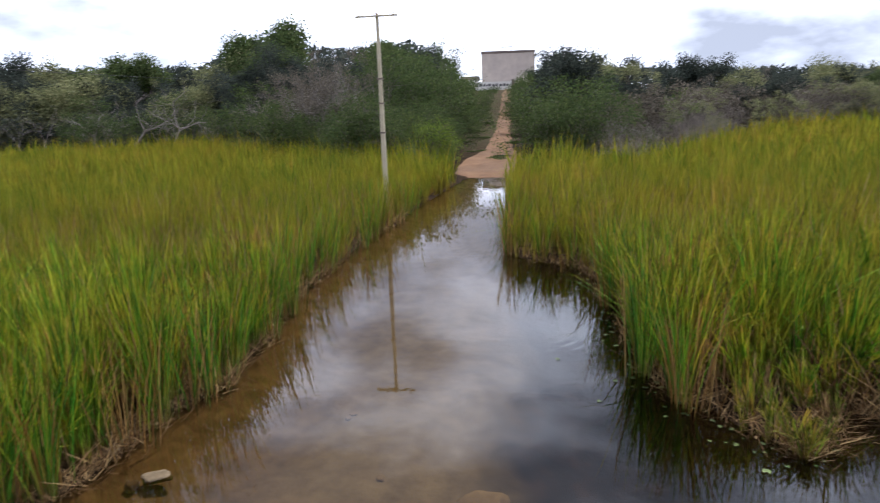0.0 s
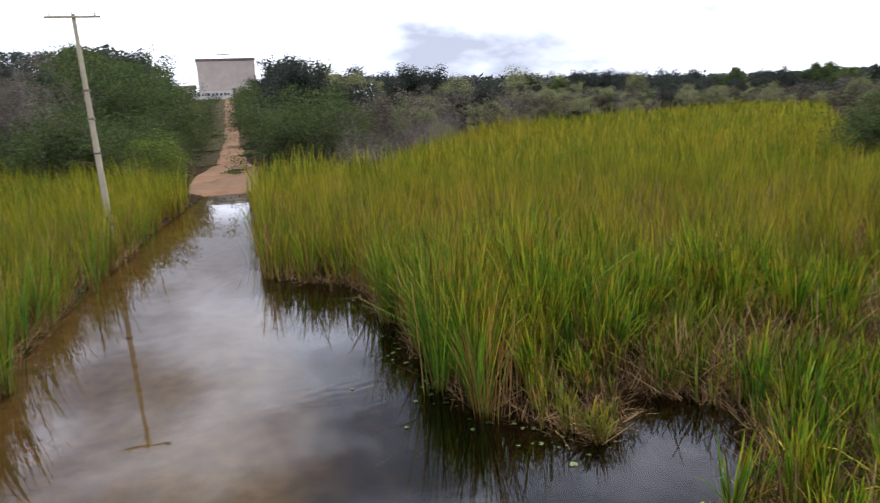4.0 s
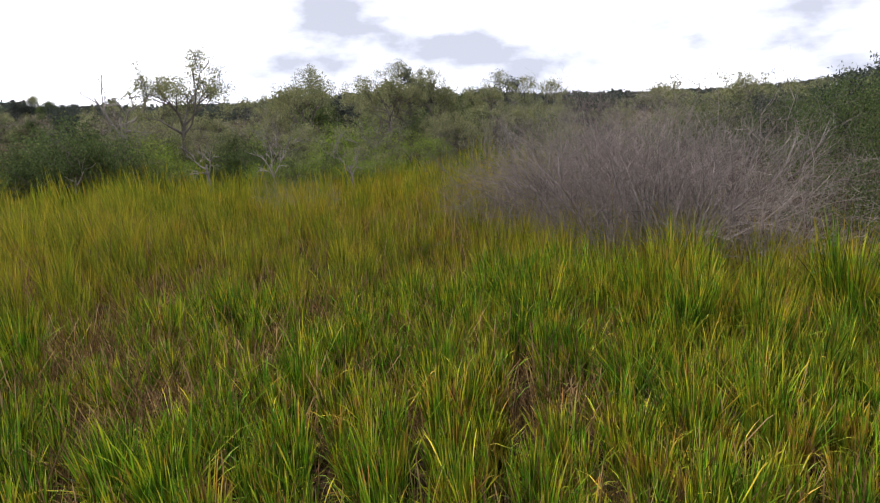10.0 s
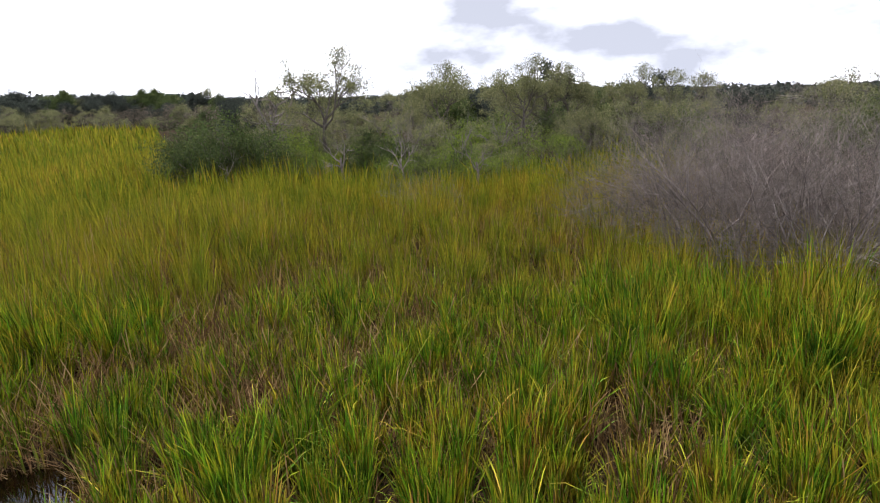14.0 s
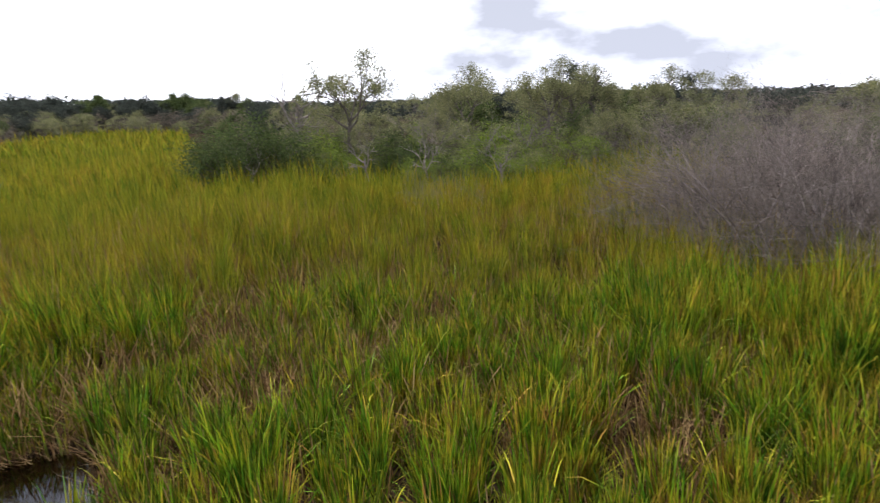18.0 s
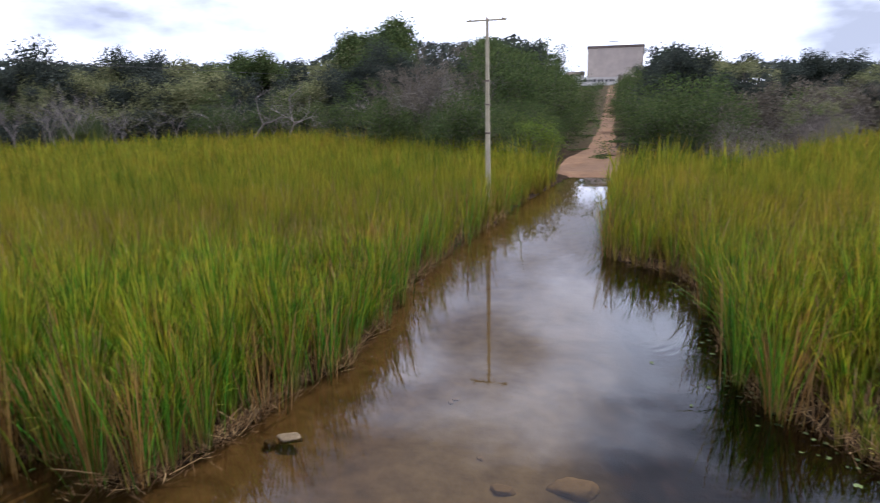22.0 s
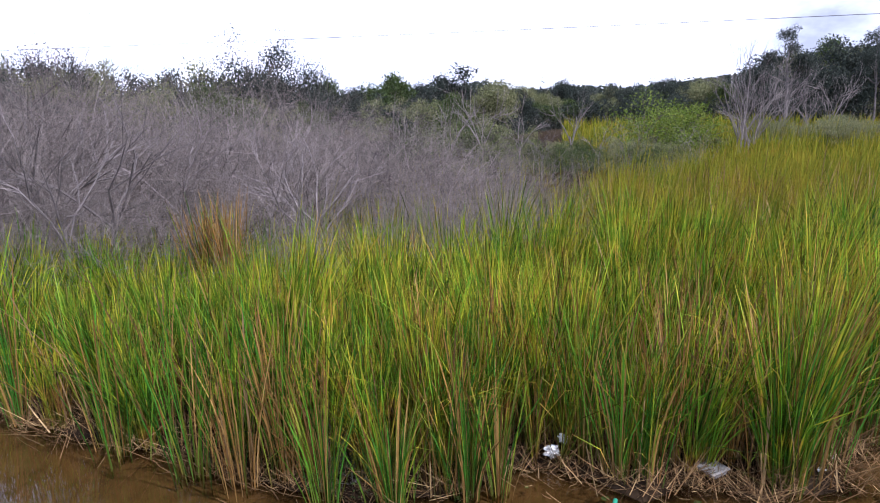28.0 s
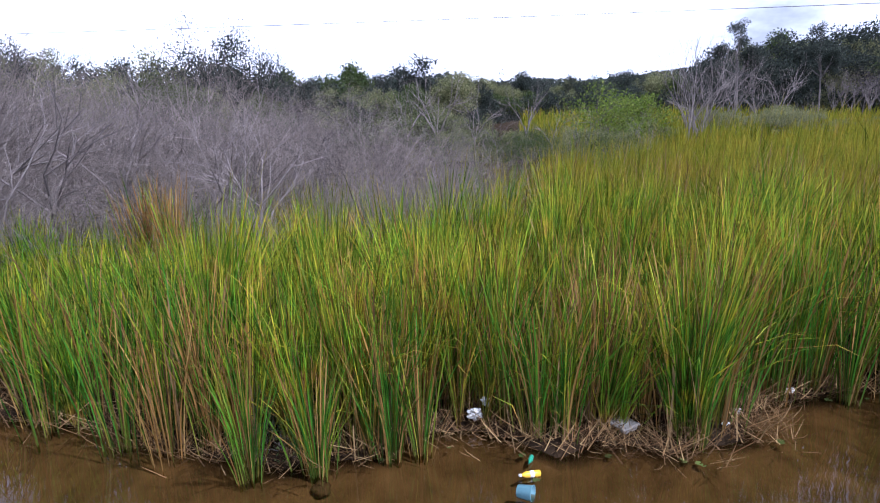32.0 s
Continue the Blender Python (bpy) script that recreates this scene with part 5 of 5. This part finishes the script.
yard_wall()
shed = new("roadside_shed")
shed.matrix_basis = pose(0.4, 141, ground_z(0.4, 141) - 0.3, 0, 0, 4) @ Matrix.Diagonal((1.2, 1.2, 1.2, 1))
box_part("wall", shed, WALL_WHITE, -1.6, 1.4, 0, 3, 0, 2.1)
bm = bmesh.new()
vs = [bm.verts.new(p) for p in ((-1.8, -0.3, 2.1), (1.6, -0.3, 2.1), (1.6, 3.3, 2.1), (-1.8, 3.3, 2.1), (-1.8, 1.5, 2.8), (1.6, 1.5, 2.8))]
for f in ((0, 1, 5, 4), (2, 3, 4, 5), (0, 4, 3), (1, 2, 5), (0, 3, 2, 1)):
    bm.faces.new([vs[i] for i in f])
part("roof", bm, EAVE, shed, "low dark tiled roof")
tagged(shed, "small whitewashed shed with a low roof", "shed")


def utility_pole(x, y, top, turn):
    p = new("utility_pole")
    z0 = ground_z(x, y)
    p.matrix_basis = pose(x, y, 0, 0, 0, turn)
    bm = bmesh.new()
    rings = []
    n_ = 9
    for i in range(n_):
        k = i / (n_ - 1)
        z = -0.6 + k * (top + 0.6)
        a, b = 0.105 - 0.048 * k, 0.10 - 0.04 * k
        ring = []
        for sx, sy in ((1, 0.55), (0.7, 1), (-0.7, 1), (-1, 0.55), (-1, -0.55), (-0.7, -1), (0.7, -1), (1, -0.55)):
            ring.append(bm.verts.new((sx * a, sy * b, z)))
        rings.append(ring)
    for r0, r1 in zip(rings, rings[1:]):
        for i in range(8):
            bm.faces.new((r0[i], r0[(i + 1) % 8], r1[(i + 1) % 8], r1[i]))
    bm.faces.new(rings[0][::-1])
    bm.faces.new(rings[-1])
    part("shaft", bm, CONCRETE, p)
    arm = box_part("crossarm", p, CONCRETE, -0.80, 0.80, -0.15, -0.09, top - 0.13, top - 0.07, label="thin grey concrete crossarm", bevel=0.01)
    for sx in (-0.64, 0.0, 0.64):
        ins = cone_part("insulator", arm, PORCELAIN, (sx, -0.12, top - 0.07), (sx, -0.12, top + 0.03), 0.03, 0.02, 8, "brown porcelain insulator")
    for sx in (-1, 1):
        cone_part("brace", p, STEEL, (sx * 0.4, -0.115, top - 0.12), (0, -0.115, top - 0.45), 0.008, 0.008, 6)
    for z in (3.2, 4.3, 5.2):
        box_part("band", p, EAVE, -0.098, 0.098, -0.098, 0.098, z, z + 0.06, label="dark steel band")
    return tagged(p, "slender concrete utility pole with a crossarm", "utility pole")


POLE = (-2.95, 24.55)
utility_pole(*POLE, 7.55, -6)


def wire(a, b, sag, rad=0.008, sides=6):
    """A hanging cable as one connected tube."""
    a, b = np.array(a, float), np.array(b, float)
    n_ = 28
    d = (b - a) / np.linalg.norm(b - a)
    u = np.cross(d, (0, 0, 1.0))
    u /= np.linalg.norm(u)
    w = np.cross(u, d)
    vs, fs = [], []
    for k in range(n_ + 1):
        f = k / n_
        p = a + (b - a) * f - np.array([0, 0, sag * 4 * f * (1 - f)])
        vs += [tuple(p + rad * (u * math.cos(2 * math.pi * q / sides) + w * math.sin(2 * math.pi * q / sides))) for q in range(sides)]
    for k in range(n_):
        for q in range(sides):
            fs.append((k * sides + q, k * sides + (q + 1) % sides, (k + 1) * sides + (q + 1) % sides, (k + 1) * sides + q))
    tagged(new("power_line", mesh_from("power_line", vs, fs, INK, True)), "thin black overhead power line", "cable", "power lines")


wire((-29, -60, 7.6), (-29, 70, 7.6), 0.5, 0.014)
wire((-30, -16.2, 7.7), (16.0, -0.3, 7.7), 0.4)
wire((-30, -17.4, 7.7), (16.0, -1.5, 7.7), 0.45)


# ---------------------------------------------------------------- small things by the water
def rock(name, x, y, z, sx, sy, sz, seed, label, turn=0):
    bm = bmesh.new()
    bmesh.ops.create_icosphere(bm, subdivisions=3, radius=1)
    for v in bm.verts:
        d = noise.noise(v.co * 1.3 + Vector((seed, 0, 0))) * 0.35 + noise.noise(v.co * 3.7 + Vector((0, seed, 0))) * 0.12
        v.co *= 1 + d
        v.co.z = max(min(v.co.z, 0.55), -0.8)
        v.co = Vector((v.co.x * sx, v.co.y * sy, v.co.z * sz))
    me = bpy.data.meshes.new(name)
    bm.to_mesh(me)
    bm.free()
    me.materials.append(SUNKEN if "sunken" in label or "under" in label else STONE)
    me.polygons.foreach_set("use_smooth", np.ones(len(me.polygons), bool))
    ob = new(name, me)
    ob.matrix_basis = pose(x, y, z, 0, 0, turn)
    return tagged(ob, label, "rock", "stones in the shallows")


rock("rock", -3.38, 6.84, -0.015, 0.18, 0.12, 0.055, 3, "flat tan stone lying at the water's edge", 20)
rock("rock", -3.63, 6.70, -0.05, 0.08, 0.07, 0.08, 9, "small tan stone beside a flat one", 60)
rock("rock", 0.52, 6.8, ground_z(0.52, 6.8) + 0.03, 0.30, 0.2, 0.12, 5, "flat stone under the shallow water", 0)
rock("rock", -0.35, 6.6, ground_z(-0.35, 6.6) + 0.02, 0.16, 0.1, 0.07, 7, "small sunken stone on the sandy bed", 0)
rock("rock", -5.14, -1.13, -0.03, 0.12, 0.09, 0.05, 11, "flat pale stone below the reeds", 10)
rock("rock", -4.35, 7.35, 0.0, 0.2, 0.15, 0.14, 13, "mossy stone at the reed foot", 10)
rg = random.Random(8)
for i in range(4):
    x, y = rg.uniform(-2.2, 1.0), rg.uniform(5.6, 9)
    rock("pebble", x, y, ground_z(x, y) + 0.01, rg.uniform(0.04, 0.11), rg.uniform(0.03, 0.08), 0.04, 20 + i, "sunken pebble on the sandy bed", rg.uniform(0, 180))


weed = make_tree("marsh_weed", 410, 0.18, 0.75, 0.010, 0.9, 3, 4, 0.014, 2600, 0.05, LEAF_MID, "dark feathery weed at the foot of the reeds", stems=3, category="weed")
place_first(weed, -5.78, -1.85, 1.0, 0, 1.0)


def lathe(profile, sides=16):
    bm = bmesh.new()
    rings = []
    for r_, z in profile:
        rings.append([bm.verts.new((r_ * math.cos(2 * math.pi * k / sides), r_ * math.sin(2 * math.pi * k / sides), z)) for k in range(sides)])
    for a, b in zip(rings, rings[1:]):
        for k in range(sides):
            bm.faces.new((a[k], a[(k + 1) % sides], b[(k + 1) % sides], b[k]))
    bm.faces.new(rings[0][::-1])
    bm.faces.new(rings[-1])
    for f in bm.faces:
        f.smooth = True
    return bm


def bottle(x, y, z, turn, size, material, label, cap):
    b = new("plastic_bottle")
    b.matrix_basis = pose(x, y, z, 84, 0, turn)
    s = size / 0.22
    part("body", lathe([(0.028 * s, 0), (0.034 * s, 0.008 * s), (0.034 * s, 0.05 * s), (0.030 * s, 0.08 * s), (0.034 * s, 0.11 * s), (0.033 * s, 0.15 * s), (0.014 * s, 0.19 * s), (0.013 * s, 0.2 * s)]), material, b)
    if size > 0.2:
        part("band", lathe([(0.0335 * s, 0.068 * s), (0.0345 * s, 0.07 * s), (0.0345 * s, 0.112 * s), (0.0335 * s, 0.114 * s)]), WHITE_PLASTIC, b, "white label band")
    part("cap", lathe([(0.016 * s, 0.2 * s), (0.016 * s, 0.222 * s), (0.012 * s, 0.225 * s)]), cap, b, "white screw cap")
    return tagged(b, label, "bottle", "litter in the water")


bottle(-5.34, 1.00, 0.012, 20, 0.22, YELLOW, "yellow plastic bottle with a white band floating at the bank", WHITE_PLASTIC)
bottle(-5.64, 0.95, 0.012, 75, 0.15, GREEN_PLASTIC, "green plastic bottle half sunk at the bank", GREEN_PLASTIC)

cup = new("plastic_cup")
cup.matrix_basis = pose(-5.02, 0.76, 0.035, 86, 0, 158)
part("shell", lathe([(0.055, 0), (0.06, 0.004), (0.075, 0.14), (0.08, 0.145), (0.078, 0.15), (0.07, 0.145), (0.055, 0.012)]), BLUE_PLASTIC, cup)
tagged(cup, "pale blue plastic cup lying in shallow water", "cup", "litter in the water")


def crumpled(name, x, y, z, size, material, label, seed, flat=0.6):
    bm = bmesh.new()
    bmesh.ops.create_icosphere(bm, subdivisions=4, radius=1)
    for v in bm.verts:
        c = v.co.copy()
        k = 0.55 + 0.9 * abs(noise.noise(c * 1.6 + Vector((seed, 1, 0)))) + 0.35 * noise.noise(c * 4.5 + Vector((0, seed, 2)))
        v.co = Vector((c.x * k * size, c.y * k * size * 0.8, c.z * k * size * flat))
    me = bpy.data.meshes.new(name)
    bm.to_mesh(me)
    bm.free()
    me.materials.append(material)
    ob = new(name, me)
    ob.matrix_basis = pose(x, y, z, 0, 0, seed * 37)
    return tagged(ob, label, "litter", "litter in the water")


crumpled("plastic_bag", -6.26, 0.38, 0.16, 0.10, WHITE_PLASTIC, "crumpled white plastic bag caught in reeds", 3, 0.8)
crumpled("plastic_bag", -6.32, 0.50, 0.28, 0.07, WHITE_PLASTIC, "scrap of white plastic caught in reeds", 6, 0.8)
tray = new("plastic_tray")
tray.matrix_basis = pose(-6.05, 1.98, 0.10, 8, -6, 25)
bm = bmesh.new()
box(bm, -0.14, 0.14, -0.09, 0.09, 0, 0.07)
bmesh.ops.bevel(bm, geom=bm.edges[:], offset=0.02, segments=2, affect="EDGES")
part("shell", bm, CLEAR_PLASTIC, tray)
box_part("rim", tray, CLEAR_PLASTIC, -0.16, 0.16, -0.11, 0.11, 0.058, 0.068, bevel=0.003)
tagged(tray, "clear plastic food tray washed onto the bank", "litter", "litter in the water")
for x, y, s_, i in ((-6.50, 3.38, 0.06, 11), (-7.0, 4.2, 0.07, 12), (-6.2, 3.12, 0.05, 13)):
    crumpled("plastic_scrap", x, y, max(ground_z(x, y), 0) + 0.03, s_, WHITE_PLASTIC, "pale plastic scrap on the mud", i, 0.5)

# small floating plants along the right bank and bits at the left
rng = np.random.default_rng(61)
segv, segt, base = [], [], 0
for i in range(110):
    if i < 92:
        j = rng.integers(5, 12)
        a, b = np.array(RIGHT_BANK[j]), np.array(RIGHT_BANK[j + 1])
        p = a + (b - a) * rng.random() + np.array([-abs(rng.normal(0, 0.35)), rng.normal(0, 0.2)])
    else:
        j = rng.integers(8, 20)
        a, b = np.array(LEFT_BANK[j]), np.array(LEFT_BANK[j + 1])
        p = a + (b - a) * rng.random() + np.array([abs(rng.normal(0, 0.2)), rng.normal(0, 0.2)])
    rad, n_ = rng.uniform(0.015, 0.05), 9
    a0 = rng.uniform(0, 6.28)
    q = a0 + np.arange(n_) / n_ * 5.7
    ring = np.stack([p[0] + rad * np.cos(q), p[1] + rad * np.sin(q), np.full(n_, 0.008) + rng.uniform(0, 0.012, n_)], 1)
    segv.append(np.vstack([[p[0], p[1], 0.006], ring]))
    segt += [(base, base + k, base + k + 1) for k in range(1, n_)]
    base += n_ + 1
tagged(new("water_plants", quick_mesh("water_plants", np.vstack(segv), np.array(segt), PAD)), "small floating leaves along the bank", "water plants", kind="stuff")


# separate clumps of reeds standing in front along the banks
LEAVES = {}
for dry in (False, True):
    for k in range(14):
        rg_ = np.random.default_rng(900 + k)
        one = np.zeros(1)
        v, t = blades(one, one, one, np.array([2.0]), rg_.uniform(0.010, 0.018, 1), rg_.uniform(0, 0.07, 1), np.abs(rg_.normal(0.05, 0.14, 1)), 5, rg_, one)
        LEAVES[dry, k] = along_leaf(quick_mesh("leaf", v, t, DRY_LEAF if dry else REED_LEAF), 5)


def reed_clump(i, x, y, n_, rad, h, dry):
    """A clump of reeds: its leaves stand round one foot and lean outwards."""
    rg_ = random.Random(500 + i)
    c = new("reed_clump")
    z0 = max(ground_z(x, y), -0.12) - 0.03
    c.location = (x, y, z0)
    for j in range(n_):
        a = rg_.uniform(0, 360)
        foot = abs(rg_.gauss(0, rad))
        leaf = new("leaf", LEAVES[dry and rg_.random() < 0.7 or rg_.random() < 0.25, rg_.randrange(14)])
        leaf.parent = c
        size = h / 2.0 * min(max(rg_.gauss(0.86, 0.15), 0.35), 1.1)
        leaf.matrix_basis = pose(foot * math.cos(radians(a)), foot * math.sin(radians(a)), 0, 0, rg_.uniform(0, 2.5 if dry else 6), a) @ Matrix.Diagonal((1, 1, size, 1))
    return tagged(c, "clump of half-dead orange-brown reed leaves on the bank" if dry else "upright clump of bright green reeds at the water's edge", "reed clump", "reed clumps along the bank")


rg = random.Random(77)
i = 0
for bank, lo, hi, step, away in ((LEFT_BANK, 3, 31, 0.42, -1), (RIGHT_BANK, 2, 10, 0.5, 1)):
    for a, b in zip(bank[lo:hi], bank[lo + 1:hi + 1]):
        L = math.dist(a, b)
        k = rg.uniform(0, step)
        while k < L:
            f = k / L
            x, y = a[0] + (b[0] - a[0]) * f + away * rg.uniform(-0.24, 0.62), a[1] + (b[1] - a[1]) * f
            far = y > 14
            if bank is LEFT_BANK and -1.7 < y < 3.4:
                x -= 0.45
                if abs(y - 0.42) < 0.32 or abs(y - 1.98) < 0.25 or rg.random() < 0.35:
                    k += 0.2
                    continue
            reed_clump(i, x, y, 24 if far else rg.randint(34, 58), rg.uniform(0.06, 0.22) * (1.4 if far else 1), rg.uniform(1.35, 2.15), rg.random() < 0.2)
            i += 1
            k += step * rg.uniform(0.6, 1.5) * (2.2 if far else 1)

# the clumps that stand clear at the foot of the west bank
for cx, cy, n_, rad, h, dry in ((-5.33, -1.21, 84, 0.10, 1.45, False), (-5.64, -0.49, 70, 0.09, 1.75, False), (-5.69, -0.20, 44, 0.06, 1.6, False), (-6.05, 1.06, 90, 0.12, 1.8, False),
                                (-6.5, 0.14, 60, 0.10, 2.0, False), (-6.24, 1.66, 56, 0.10, 1.9, True), (-5.95, 2.66, 96, 0.12, 2.0, False), (-6.28, 3.08, 60, 0.08, 1.9, False),
                                (-6.98, 3.85, 60, 0.09, 1.9, False), (-7.2, 4.6, 64, 0.10, 1.9, False), (-5.85, -2.2, 60, 0.14, 1.4, True), (-6.2, -1.75, 60, 0.12, 1.9, False),
                                (-6.1, -0.85, 70, 0.12, 1.95, False), (-6.3, 0.72, 50, 0.08, 1.9, False), (-6.35, 2.25, 50, 0.12, 1.8, True), (-6.45, -0.6, 50, 0.12, 1.9, True)):
    reed_clump(i, cx, cy, n_, rad, h, dry)
    i += 1
# stands of dead brown reeds
for cx, cy, n_, wide, h in ((-11.5, -5.7, 9, 0.25, 2.15), (-7.3, 1.8, 4, 0.12, 1.8), (-7.3, -2.75, 4, 0.15, 1.7), (-6.8, -4.5, 3, 0.2, 1.3)):
    for _ in range(n_):
        reed_clump(i, cx + rg.gauss(0, wide), cy + rg.gauss(0, wide), rg.randint(36, 56), 0.12, h * rg.uniform(0.8, 1.1), True)
        i += 1
# single dead clumps deeper in the left bed
for cx, cy in ((-7.9, -1.2), (-8.3, 0.9), (-7.6, 3.2), (-9.2, -2.2), (-8.8, 2.6), (-7.4, -3.6)):
    reed_clump(i, cx, cy, 44, 0.16, rg.uniform(1.7, 2.0), True)
    i += 1
